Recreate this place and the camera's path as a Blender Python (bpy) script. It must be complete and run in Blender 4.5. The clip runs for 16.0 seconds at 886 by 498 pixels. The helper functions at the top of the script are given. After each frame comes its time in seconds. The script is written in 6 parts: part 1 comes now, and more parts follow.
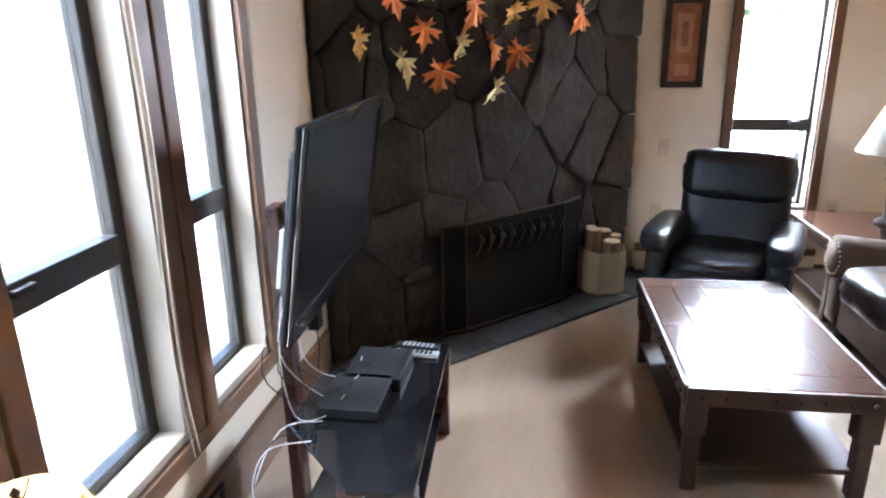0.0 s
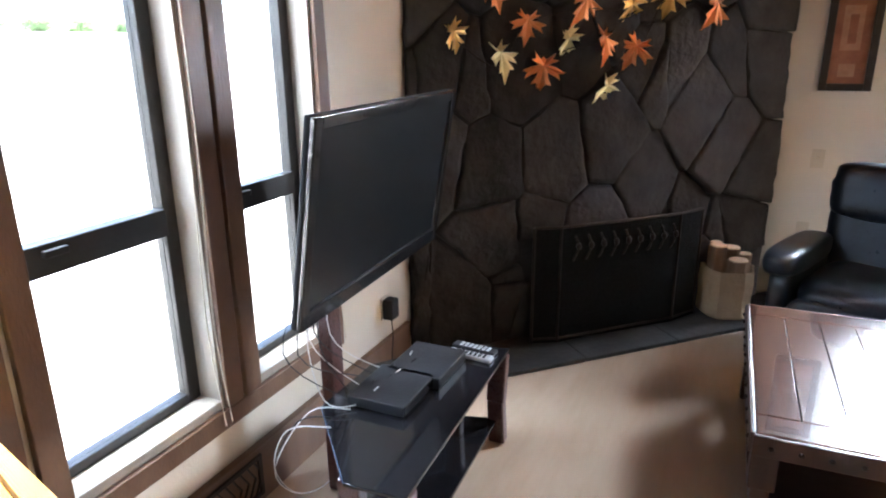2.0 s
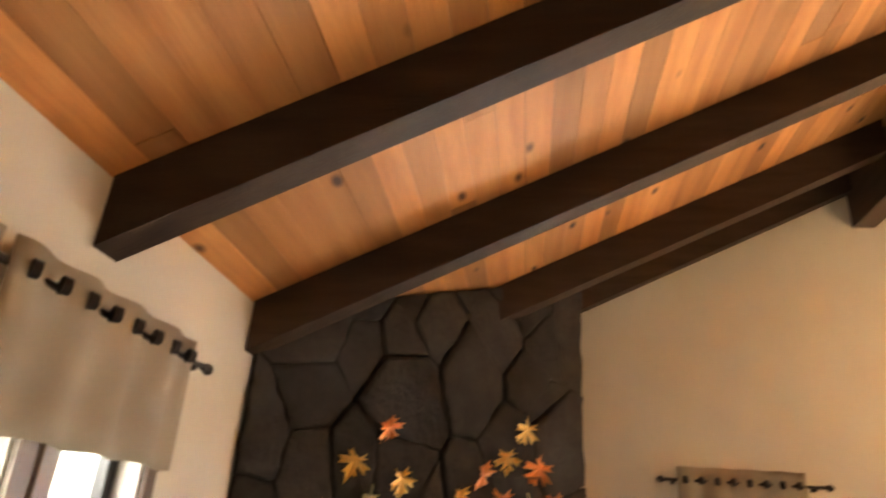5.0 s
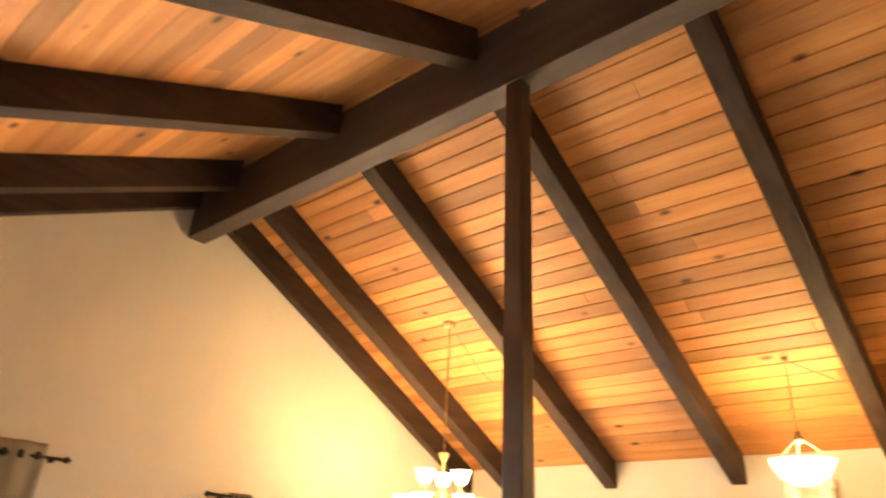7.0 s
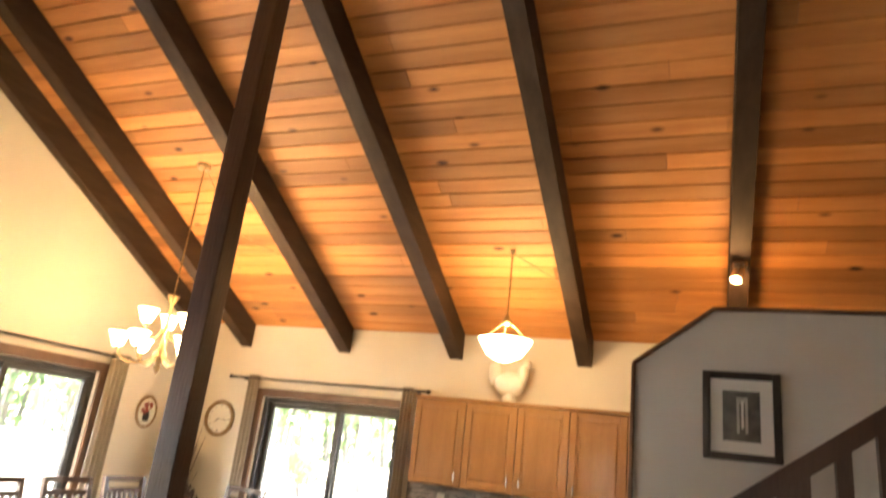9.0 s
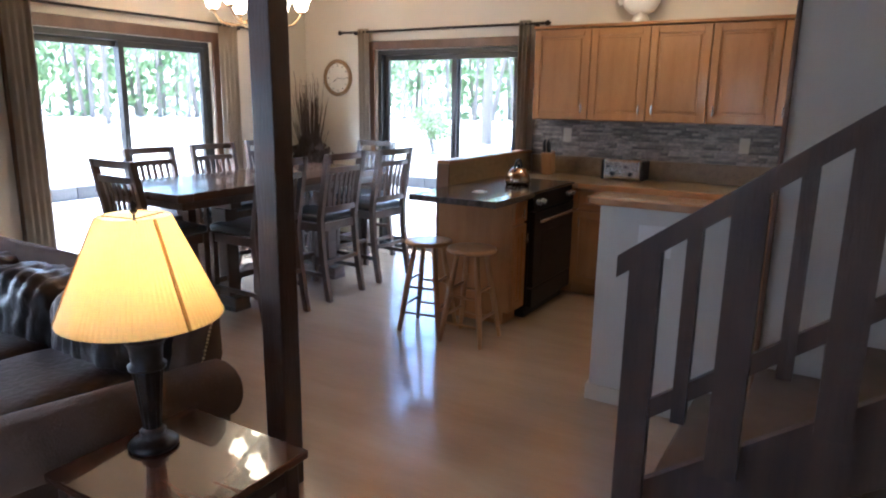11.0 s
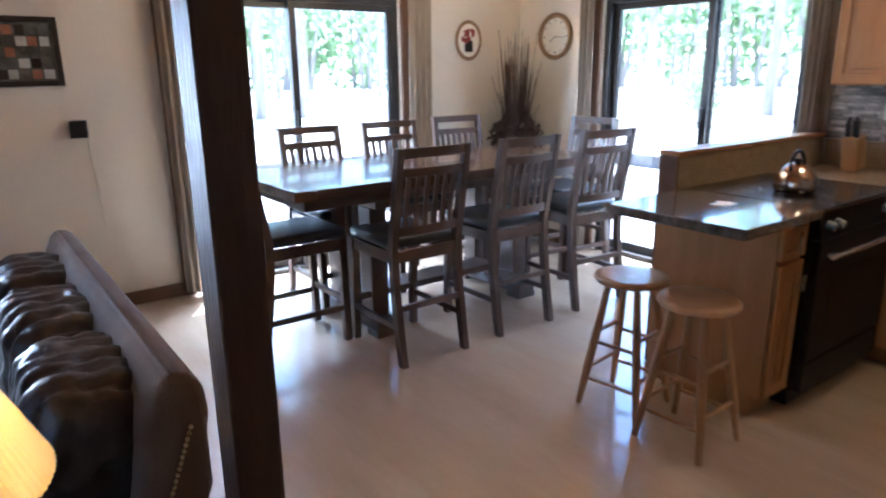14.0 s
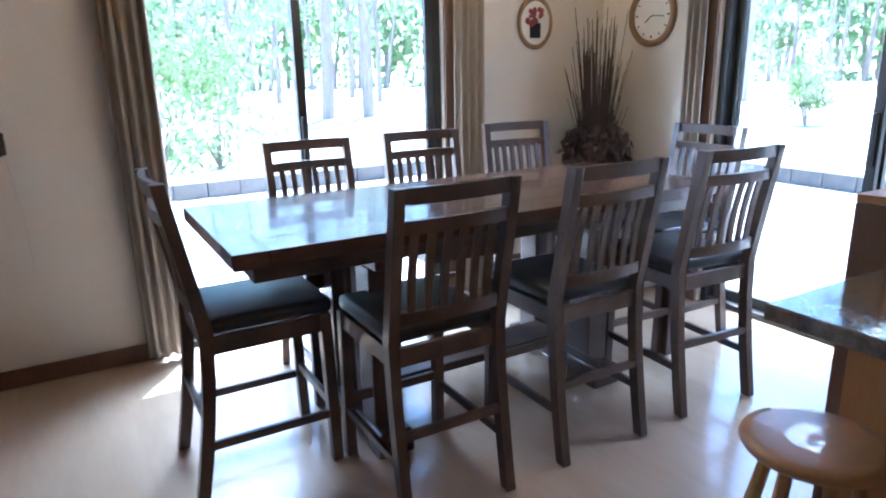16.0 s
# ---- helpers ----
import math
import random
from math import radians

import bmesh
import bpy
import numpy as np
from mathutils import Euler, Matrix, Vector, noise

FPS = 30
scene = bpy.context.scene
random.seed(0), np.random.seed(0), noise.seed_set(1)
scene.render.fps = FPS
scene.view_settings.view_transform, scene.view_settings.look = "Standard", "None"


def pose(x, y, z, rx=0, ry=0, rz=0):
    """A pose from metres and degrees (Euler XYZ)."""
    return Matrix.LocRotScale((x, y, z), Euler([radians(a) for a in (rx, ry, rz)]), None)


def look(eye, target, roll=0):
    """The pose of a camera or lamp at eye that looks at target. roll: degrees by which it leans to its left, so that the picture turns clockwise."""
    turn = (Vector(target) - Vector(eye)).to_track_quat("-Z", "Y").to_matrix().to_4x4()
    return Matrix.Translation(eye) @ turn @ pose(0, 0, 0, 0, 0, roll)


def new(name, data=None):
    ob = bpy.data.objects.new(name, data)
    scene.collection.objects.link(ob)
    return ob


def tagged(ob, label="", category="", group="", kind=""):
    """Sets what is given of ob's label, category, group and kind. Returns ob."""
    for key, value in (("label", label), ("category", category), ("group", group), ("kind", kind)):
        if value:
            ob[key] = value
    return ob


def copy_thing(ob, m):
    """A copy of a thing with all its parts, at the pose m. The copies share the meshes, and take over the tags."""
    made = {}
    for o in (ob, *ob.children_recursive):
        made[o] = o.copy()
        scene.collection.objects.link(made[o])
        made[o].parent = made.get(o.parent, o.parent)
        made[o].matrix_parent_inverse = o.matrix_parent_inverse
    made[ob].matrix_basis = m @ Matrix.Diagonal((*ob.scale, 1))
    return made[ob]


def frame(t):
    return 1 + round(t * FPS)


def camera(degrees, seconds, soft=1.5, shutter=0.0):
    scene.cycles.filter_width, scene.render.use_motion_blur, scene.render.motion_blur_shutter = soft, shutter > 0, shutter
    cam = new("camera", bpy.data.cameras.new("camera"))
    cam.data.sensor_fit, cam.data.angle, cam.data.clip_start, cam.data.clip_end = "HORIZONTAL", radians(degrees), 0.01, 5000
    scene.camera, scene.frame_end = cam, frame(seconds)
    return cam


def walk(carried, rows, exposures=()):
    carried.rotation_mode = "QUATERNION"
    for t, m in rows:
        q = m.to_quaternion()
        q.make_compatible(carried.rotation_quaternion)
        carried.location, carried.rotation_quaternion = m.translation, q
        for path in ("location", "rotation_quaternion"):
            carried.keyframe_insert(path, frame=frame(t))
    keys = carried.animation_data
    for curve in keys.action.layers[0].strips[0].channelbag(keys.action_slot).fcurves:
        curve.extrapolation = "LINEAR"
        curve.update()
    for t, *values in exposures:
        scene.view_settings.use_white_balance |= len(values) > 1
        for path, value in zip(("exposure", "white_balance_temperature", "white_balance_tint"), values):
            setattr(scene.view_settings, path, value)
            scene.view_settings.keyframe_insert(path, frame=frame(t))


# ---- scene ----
cam = camera(67.8, 16.0, soft=2.0, shutter=0.4)
PATH = [
    (0, (2.017, 0.823, 1.662), (1.722, 2.708, 1.063), -1.0),
    (0.5, (2.073, 0.884, 1.642), (1.838, 2.79, 1.085), -1.3),
    (1, (2.258, 0.965, 1.633), (1.821, 2.845, 1.109), -1.1),
    (1.5, (2.399, 0.992, 1.637), (1.75, 2.791, 1.052), -0.5),
    (2, (2.419, 1.021, 1.636), (1.628, 2.758, 1.038), -0.6),
    (2.5, (2.362, 1.06, 1.686), (1.522, 2.809, 1.201), -0.7),
    (3, (2.235, 1.064, 1.695), (1.29, 2.823, 1.575), -0.6),
    (3.2, (2.223, 1.048, 1.708), (1.246, 2.787, 1.688), 0.0),
    (5.3, (2.258, 0.865, 1.839), (2.219, 2.667, 2.717), 3.3),
    (5.5, (2.269, 0.856, 1.853), (2.388, 2.635, 2.76), 2.7),
    (6, (2.291, 0.796, 1.82), (2.853, 2.466, 2.76), 3.2),
    (6.5, (2.259, 0.752, 1.811), (3.348, 2.174, 2.702), 1.8),
    (7, (2.313, 0.701, 1.752), (3.66, 1.898, 2.615), 3.1),
    (7.5, (2.361, 0.662, 1.679), (3.881, 1.63, 2.545), 5.0),
    (8, (2.389, 0.609, 1.635), (4.051, 1.343, 2.472), 4.4),
    (8.5, (2.5, 0.518, 1.674), (4.214, 1.207, 2.441), 5.2),
    (9, (2.615, 0.482, 1.632), (4.381, 1.212, 2.223), 6.7),
    (9.5, (2.666, 0.533, 1.582), (4.485, 1.341, 1.78), 5.5),
    (10, (2.742, 0.575, 1.53), (4.569, 1.381, 1.407), 3.5),
    (10.2, (2.787, 0.575, 1.525), (4.59, 1.41, 1.296), 2.7),
    (12.3, (3.426, 0.641, 1.476), (4.958, 1.811, 0.942), 0.3),
    (12.5, (3.529, 0.684, 1.47), (5.037, 1.89, 0.949), 0.0),
    (13, (3.792, 0.857, 1.498), (5.211, 2.179, 1.008), -0.3),
    (13.5, (4.081, 1.005, 1.48), (5.397, 2.425, 0.978), -0.7),
    (14, (4.32, 1.165, 1.48), (5.466, 2.717, 0.953), -0.6),
    (14.5, (4.531, 1.423, 1.5), (5.547, 3.075, 1.009), -1.2),
    (15, (4.748, 1.654, 1.456), (5.73, 3.317, 0.936), -1.8),
    (15.5, (5.011, 1.886, 1.45), (5.938, 3.576, 0.916), -1.8),
    (16, (5.21, 2.134, 1.445), (6.165, 3.809, 0.914), -1.2),
]
EXPOSURE = [(0.0, 3.35, 5500, 10), (2.4, 3.15, 5600, 10), (3.0, 2.3, 6000, 10), (3.2, 2.15, 6200, 10), (5.2, 3.6, 7400, 10), (6.5, 3.65, 7700, 10), (8.5, 3.4, 7800, 10), (9.2, 3.1, 6700, 10), (10.0, 2.2, 4900, 10), (12.3, 3.2, 5100, 10), (14.0, 2.85, 4800, 10), (15.0, 2.75, 4750, 10), (16.0, 2.5, 4600, 8)]
walk(cam, [(t, look(eye, target, roll)) for t, eye, target, roll in PATH], EXPOSURE)

# ---------- world and light ----------
world = bpy.data.worlds.new("sky")
scene.world = world
world.use_nodes = True
wn = world.node_tree.nodes
sky = wn.new("ShaderNodeTexSky")
sky.sky_type = "NISHITA"
sky.sun_disc = False
sky.sun_elevation = radians(69)
sky.sun_rotation = radians(38)
wn["Background"].inputs["Strength"].default_value = 0.15
world.node_tree.links.new(sky.outputs["Color"], wn["Background"].inputs["Color"])
sun = new("sun", bpy.data.lights.new("sun", "SUN"))
sun.data.energy, sun.data.angle, sun.data.color = 5.0, radians(0.6), (1.0, 0.95, 0.88)
sun.matrix_world = look((14, 18, 60), (0, 0, 0))


def bulb(name, at, watts, size=0.03, colour=(1.0, 0.58, 0.25)):
    ob = new(name, bpy.data.lights.new(name, "POINT"))
    ob.data.energy, ob.data.shadow_soft_size, ob.data.color = watts, size, colour
    ob.location = at
    return ob


def sky_lamp(at, target, width, height, watts):
    """The sky's light at a window or glass door."""
    ob = new("sky_lamp", bpy.data.lights.new("sky_lamp", "AREA"))
    ob.data.shape, ob.data.size, ob.data.size_y = "RECTANGLE", width, height
    ob.data.energy, ob.data.color = watts, (0.93, 0.97, 1.0)
    ob.matrix_world = look(at, target)
    return ob


sky_lamp((-0.1, 2.2, 2.9), (2.4, 2.3, 0.6), 1.9, 1.0, 45)
sky_lamp((3.55, 6.02, 1.25), (3.52, 4.4, 1.0), 0.62, 1.1, 8)
sky_lamp((4.15, 7.1, 2.3), (2.4, 3.7, 0.2), 1.3, 0.9, 125)
sky_lamp((6.40, 6.7, 2.85), (6.40, 4.2, 0.5), 1.8, 1.1, 56)
sky_lamp((9.5, 3.93, 2.85), (7.0, 3.93, 0.5), 1.7, 1.1, 24)

# ---------- materials ----------
def mat(name, c1, c2, rough=0.5, scale=4.0, stretch=(1, 1, 1), metal=0.0, bump=0.15, fine=90.0, rand=0.0, island=0.0, coat=0.0, spec=0.5, rv=0.12):
    """A surface with variation at two scales: a broad tint and a fine grain with relief."""
    m = bpy.data.materials.new(name)
    m.use_nodes = True
    t = m.node_tree
    n, ln = t.nodes, t.links
    b = n["Principled BSDF"]
    co = n.new("ShaderNodeTexCoord")
    mp = n.new("ShaderNodeMapping")
    mp.inputs["Scale"].default_value = stretch
    ln.new(co.outputs["Object"], mp.inputs["Vector"])
    big, small = n.new("ShaderNodeTexNoise"), n.new("ShaderNodeTexNoise")
    big.inputs["Scale"].default_value, big.inputs["Detail"].default_value = scale, 6
    small.inputs["Scale"].default_value, small.inputs["Detail"].default_value = fine, 4
    for k in (big, small):
        ln.new(mp.outputs["Vector"], k.inputs["Vector"])
    ad = n.new("ShaderNodeMath")
    ad.operation = "MULTIPLY_ADD"
    ad.inputs[1].default_value = 0.35
    ln.new(small.outputs["Fac"], ad.inputs[0])
    ln.new(big.outputs["Fac"], ad.inputs[2])
    rp = n.new("ShaderNodeValToRGB")
    rp.color_ramp.elements[0].position, rp.color_ramp.elements[0].color = 0.42, (*c1, 1)
    rp.color_ramp.elements[1].position, rp.color_ramp.elements[1].color = 0.92, (*c2, 1)
    ln.new(ad.outputs[0], rp.inputs["Fac"])
    colour = rp.outputs["Color"]
    if rand or island:
        src = n.new("ShaderNodeObjectInfo").outputs["Random"] if rand else n.new("ShaderNodeNewGeometry").outputs["Random Per Island"]
        mr = n.new("ShaderNodeMapRange")
        mr.inputs["To Min"].default_value, mr.inputs["To Max"].default_value = 1 - (rand or island), 1 + (rand or island)
        ln.new(src, mr.inputs["Value"])
        hs = n.new("ShaderNodeHueSaturation")
        ln.new(mr.outputs["Result"], hs.inputs["Value"])
        ln.new(colour, hs.inputs["Color"])
        colour = hs.outputs["Color"]
    ln.new(colour, b.inputs["Base Color"])
    rr = n.new("ShaderNodeMapRange")
    rr.inputs["To Min"].default_value, rr.inputs["To Max"].default_value = max(rough - rv, 0.02), min(rough + rv, 1)
    ln.new(small.outputs["Fac"], rr.inputs["Value"])
    ln.new(rr.outputs["Result"], b.inputs["Roughness"])
    b.inputs["Metallic"].default_value = metal
    b.inputs["Coat Weight"].default_value = coat
    b.inputs["Specular IOR Level"].default_value = spec
    if bump:
        bp = n.new("ShaderNodeBump")
        bp.inputs["Strength"].default_value, bp.inputs["Distance"].default_value = bump, 0.01
        ln.new(small.outputs["Fac"], bp.inputs["Height"])
        ln.new(bp.outputs["Normal"], b.inputs["Normal"])
    return m


def glow(name, colour, power, base=(0.9, 0.85, 0.75)):
    m = mat(name, base, base, 0.4, bump=0.05)
    b = m.node_tree.nodes["Principled BSDF"]
    b.inputs["Emission Color"].default_value = (*colour, 1)
    b.inputs["Emission Strength"].default_value = power
    return m


def glass_mat(name, tint=(1, 1, 1), rough=0.0):
    m = bpy.data.materials.new(name)
    m.use_nodes = True
    b = m.node_tree.nodes["Principled BSDF"]
    b.inputs["Base Color"].default_value = (*tint, 1)
    b.inputs["Transmission Weight"].default_value = 1
    b.inputs["Roughness"].default_value = rough
    b.inputs["IOR"].default_value = 1.45
    return m


M_WALL = mat("cream_wall_paint", (0.61, 0.56, 0.46), (0.67, 0.62, 0.52), 0.75, 1.5, bump=0.25, fine=140)
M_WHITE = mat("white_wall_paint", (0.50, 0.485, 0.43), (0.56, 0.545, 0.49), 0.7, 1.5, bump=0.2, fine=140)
M_FLOOR = mat("pale_laminate_floor", (0.42, 0.32, 0.222), (0.515, 0.405, 0.297), 0.24, 1.4, (4, 0.7, 1), bump=0.012, fine=9, coat=1.0, spec=0.7, rv=0.04)
M_FLOOR.node_tree.nodes["Principled BSDF"].inputs["Coat Roughness"].default_value = 0.13
M_FLOOR.node_tree.nodes["Principled BSDF"].inputs["Coat IOR"].default_value = 1.6
M_BEAM = mat("dark_stained_beam", (0.024, 0.013, 0.008), (0.058, 0.034, 0.021), 0.62, 3, (4, 0.6, 4), bump=0.3, fine=25)
M_BEAMX = mat("dark_stained_rafter", (0.024, 0.013, 0.008), (0.058, 0.034, 0.021), 0.62, 3, (0.6, 4, 4), bump=0.3, fine=25, spec=0.25)
M_POST = mat("dark_stained_post", (0.029, 0.013, 0.007), (0.070, 0.034, 0.019), 0.45, 3, (4, 4, 0.5), bump=0.3, fine=25)
M_TRIM = mat("walnut_trim", (0.09, 0.045, 0.022), (0.16, 0.085, 0.045), 0.45, 3, (3, 3, 1), bump=0.15, fine=40)
M_BRONZE = mat("bronze_window_frame", (0.028, 0.026, 0.024), (0.05, 0.047, 0.043), 0.4, 6, metal=0.4, bump=0.05)
M_GLASS = glass_mat("window_glass")
M_STONE = mat("dark_basalt", (0.022, 0.0202, 0.0200), (0.058, 0.053, 0.052), 0.8, 6, bump=1.0, fine=26, rand=0.28, spec=0.2)
M_MORTAR = mat("dark_mortar", (0.012, 0.011, 0.0105), (0.028, 0.025, 0.024), 0.95, 8, bump=0.6, fine=60)
M_SLATE = mat("black_slate", (0.018, 0.018, 0.018), (0.04, 0.04, 0.038), 0.5, 4, bump=0.3, fine=30, rand=0.15)


def ceiling_mat():
    m = mat("knotty_pine", (0.37, 0.138, 0.036), (0.57, 0.262, 0.085), 0.58, 2.2, (5, 0.35, 5), bump=0.12, fine=22, island=0.36)
    t = m.node_tree
    n, ln = t.nodes, t.links
    b = n["Principled BSDF"]
    old = b.inputs["Base Color"].links[0].from_socket
    co = n.new("ShaderNodeTexCoord")
    vo = n.new("ShaderNodeTexVoronoi")
    vo.inputs["Scale"].default_value = 3.0
    mp = n.new("ShaderNodeMapping")
    mp.inputs["Scale"].default_value = (1.5, 0.75, 1.5)
    ln.new(co.outputs["Object"], mp.inputs["Vector"])
    ln.new(mp.outputs["Vector"], vo.inputs["Vector"])
    rp = n.new("ShaderNodeValToRGB")
    rp.color_ramp.elements[0].position, rp.color_ramp.elements[0].color = 0.055, (0.10, 0.055, 0.03, 1)
    rp.color_ramp.elements[1].position, rp.color_ramp.elements[1].color = 0.14, (1, 1, 1, 1)
    ln.new(vo.outputs["Distance"], rp.inputs["Fac"])
    mx = n.new("ShaderNodeMix")
    mx.data_type, mx.blend_type = "RGBA", "MULTIPLY"
    mx.inputs["Factor"].default_value = 1
    ln.new(old, mx.inputs["A"])
    ln.new(rp.outputs["Color"], mx.inputs["B"])
    ln.new(mx.outputs["Result"], b.inputs["Base Color"])
    return m


M_PINE = ceiling_mat()


# ---------- mesh helpers ----------
def bx(bm, x0, x1, y0, y1, z0, z1, bev=0.0, m=None):
    """A box, with bevelled edges, moved by m."""
    vs = bmesh.ops.create_cube(bm, size=1)["verts"]
    for v in vs:
        v.co = Vector(((x0 + x1) / 2 + v.co.x * (x1 - x0), (y0 + y1) / 2 + v.co.y * (y1 - y0), (z0 + z1) / 2 + v.co.z * (z1 - z0)))
    if m is not None:
        bmesh.ops.transform(bm, matrix=m, verts=vs)
    if bev:
        es = list({e for v in vs for e in v.link_edges})
        bmesh.ops.bevel(bm, geom=es, offset=bev, segments=2, affect="EDGES", profile=0.5)
    return bm


def bar(bm, a, b, w, h, bev=0.0, up=(0, 0, 1)):
    """A square bar from a to b, w wide and h high."""
    a, b = Vector(a), Vector(b)
    d = (b - a).normalized()
    side = d.cross(Vector(up))
    side = side.normalized() if side.length > 1e-4 else Vector((1, 0, 0))
    top = side.cross(d).normalized()
    m = Matrix((side, d, top)).transposed().to_4x4()
    m.translation = (a + b) / 2
    return bx(bm, -w / 2, w / 2, -(b - a).length / 2, (b - a).length / 2, -h / 2, h / 2, bev, m)


def rod(bm, a, b, r0, r1=None, seg=12):
    """A round bar from a to b, tapering."""
    a, b = Vector(a), Vector(b)
    m = Matrix.Translation((a + b) / 2) @ (b - a).to_track_quat("Z", "Y").to_matrix().to_4x4()
    bmesh.ops.create_cone(bm, cap_ends=True, segments=seg, radius1=r0, radius2=r0 if r1 is None else r1, depth=(b - a).length, matrix=m)
    return bm


def lathe(bm, profile, at=(0, 0, 0), seg=28, flute=0, depth=0.0, m=None):
    """A turned body from (radius, height) pairs."""
    rings = []
    for r, z in profile:
        ring = []
        for k in range(seg):
            a = 2 * math.pi * k / seg
            q = r * (1 - depth * (0.5 + 0.5 * math.cos(flute * a))) if flute else r
            p = Vector((at[0] + q * math.cos(a), at[1] + q * math.sin(a), at[2] + z))
            ring.append(bm.verts.new(m @ p if m else p))
        rings.append(ring)
    for lo, hi in zip(rings, rings[1:]):
        for k in range(seg):
            bm.faces.new((lo[k], lo[(k + 1) % seg], hi[(k + 1) % seg], hi[k]))
    for ring, r in ((rings[0], profile[0][0]), (rings[-1], profile[-1][0])):
        if r > 1e-4:
            bm.faces.new(ring if ring is rings[-1] else ring[::-1])
    return bm


def prism(bm, pts, depth, m, bev=0.0):
    """A polygon in the local xy plane, pushed out by depth along z, moved by m."""
    lo = [bm.verts.new(m @ Vector((x, y, 0))) for x, y in pts]
    hi = [bm.verts.new(m @ Vector((x, y, depth))) for x, y in pts]
    fs = [bm.faces.new(lo[::-1]), bm.faces.new(hi)]
    for k in range(len(pts)):
        j = (k + 1) % len(pts)
        fs.append(bm.faces.new((lo[k], lo[j], hi[j], hi[k])))
    if bev:
        bmesh.ops.bevel(bm, geom=list(fs[1].edges), offset=bev, segments=2, affect="EDGES", profile=0.6)
    return bm


def smooth(ob, on=True):
    for p in ob.data.polygons:
        p.use_smooth = on
    return ob


def mesh(name, bm, material, soft=False):
    bmesh.ops.recalc_face_normals(bm, faces=bm.faces)
    me = bpy.data.meshes.new(name)
    bm.to_mesh(me)
    bm.free()
    me.materials.append(material)
    ob = new(name, me)
    return smooth(ob) if soft else ob


def part(name, bm, material, parent, label="", soft=False):
    ob = mesh(name, bm, material, soft)
    ob.parent = parent
    return tagged(ob, label)


def thing(name, at, label, category, group="", rz=0.0):
    ob = new(name)
    ob.empty_display_size = 0.1
    ob.matrix_world = pose(*at, 0, 0, rz)
    return tagged(ob, label, category, group)


def B():
    return bmesh.new()


def box(x0, x1, y0, y1, z0, z1, bev=0.0):
    return bx(bmesh.new(), x0, x1, y0, y1, z0, z1, bev)


def structure(name, bm, material, label="", soft=False):
    return tagged(mesh(name, bm, material, soft), label, "", "", "structure")


# ---------- shell of the room ----------
XW, XE, YN, YS = 0.91, 8.52, 5.68, -3.2
XR, ZR = 4.73, 4.71
SW, SE = 0.4974, 0.517


def roof(x):
    return ZR - SW * (XR - x) if x < XR else ZR - SE * (x - XR)


def gable(bm, x0, x1, z0, z1, y0, y1):
    """A piece of an end wall; z1 None: up to the roof."""
    cuts = [x0] + ([XR] if x0 < XR < x1 and z1 is None else []) + [x1]
    for a, b in zip(cuts, cuts[1:]):
        ta, tb = (roof(a), roof(b)) if z1 is None else (z1, z1)
        prism(bm, [(a, z0), (b, z0), (b, tb), (a, ta)], y0 - y1, pose(0, y0, 0, 90, 0, 0))
    return bm


# north wall with a window and a sliding door
b = B()
for x0, x1, z0, z1 in ((0.75, 3.29, 0, None), (3.29, 3.85, 0, 0.50), (3.29, 3.85, 2.08, None), (3.85, 5.52, 0, None), (5.52, 7.26, 2.0, None), (7.26, 8.68, 0, None)):
    gable(b, x0, x1, z0, z1, YN, YN + 0.15)
structure("wall_north", b, M_WALL, "cream painted gable wall")
b = gable(B(), 0.75, 8.68, 0, None, YS - 0.15, YS)
structure("wall_south", b, M_WALL, "cream painted gable wall")
b = B()
for y0, y1, z0, z1 in ((YS, 1.20, 0, 2.8), (1.20, 1.775, 0, 0.475), (1.20, 1.775, 2.12, 2.8), (1.775, 1.945, 0, 2.8), (1.945, 2.52, 0, 0.475), (1.945, 2.52, 2.12, 2.8), (2.52, 2.69, 0, 2.8), (2.69, 3.165, 0, 0.475), (2.69, 3.165, 2.12, 2.8), (3.165, YN, 0, 2.8)):
    bx(b, XW - 0.16, XW, y0, y1, z0, z1)
structure("wall_west", b, M_WALL, "cream painted wall with three tall windows")
b = B()
for y0, y1, z0, z1 in ((YS, 3.12, 0, 2.74), (3.12, 4.74, 2.0, 2.74), (4.74, YN, 0, 2.74)):
    bx(b, XE, XE + 0.16, y0, y1, z0, z1)
structure("wall_east", b, M_WALL, "cream painted wall with a sliding door")

# floor
floor_slab = structure("floor", box(0.7, 8.7, YS - 0.15, 5.9, -0.12, -0.004), M_FLOOR, "pale beige glossy floor")

# roof deck and plank ceiling in one mesh
rnd = random.Random(4)
verts, faces = [], []


def plank(x0, x1, y0, y1, lift):
    i = len(verts)
    t = lift
    for x in (x0, x1):
        for y in (y0, y1):
            verts.append((x, y, roof(x) + t))
            verts.append((x, y, roof(x) + t + 0.02))
    faces.extend([(i, i + 4, i + 6, i + 2), (i + 1, i + 3, i + 7, i + 5), (i, i + 1, i + 5, i + 4), (i + 2, i + 6, i + 7, i + 3), (i, i + 2, i + 3, i + 1), (i + 4, i + 5, i + 7, i + 6)])


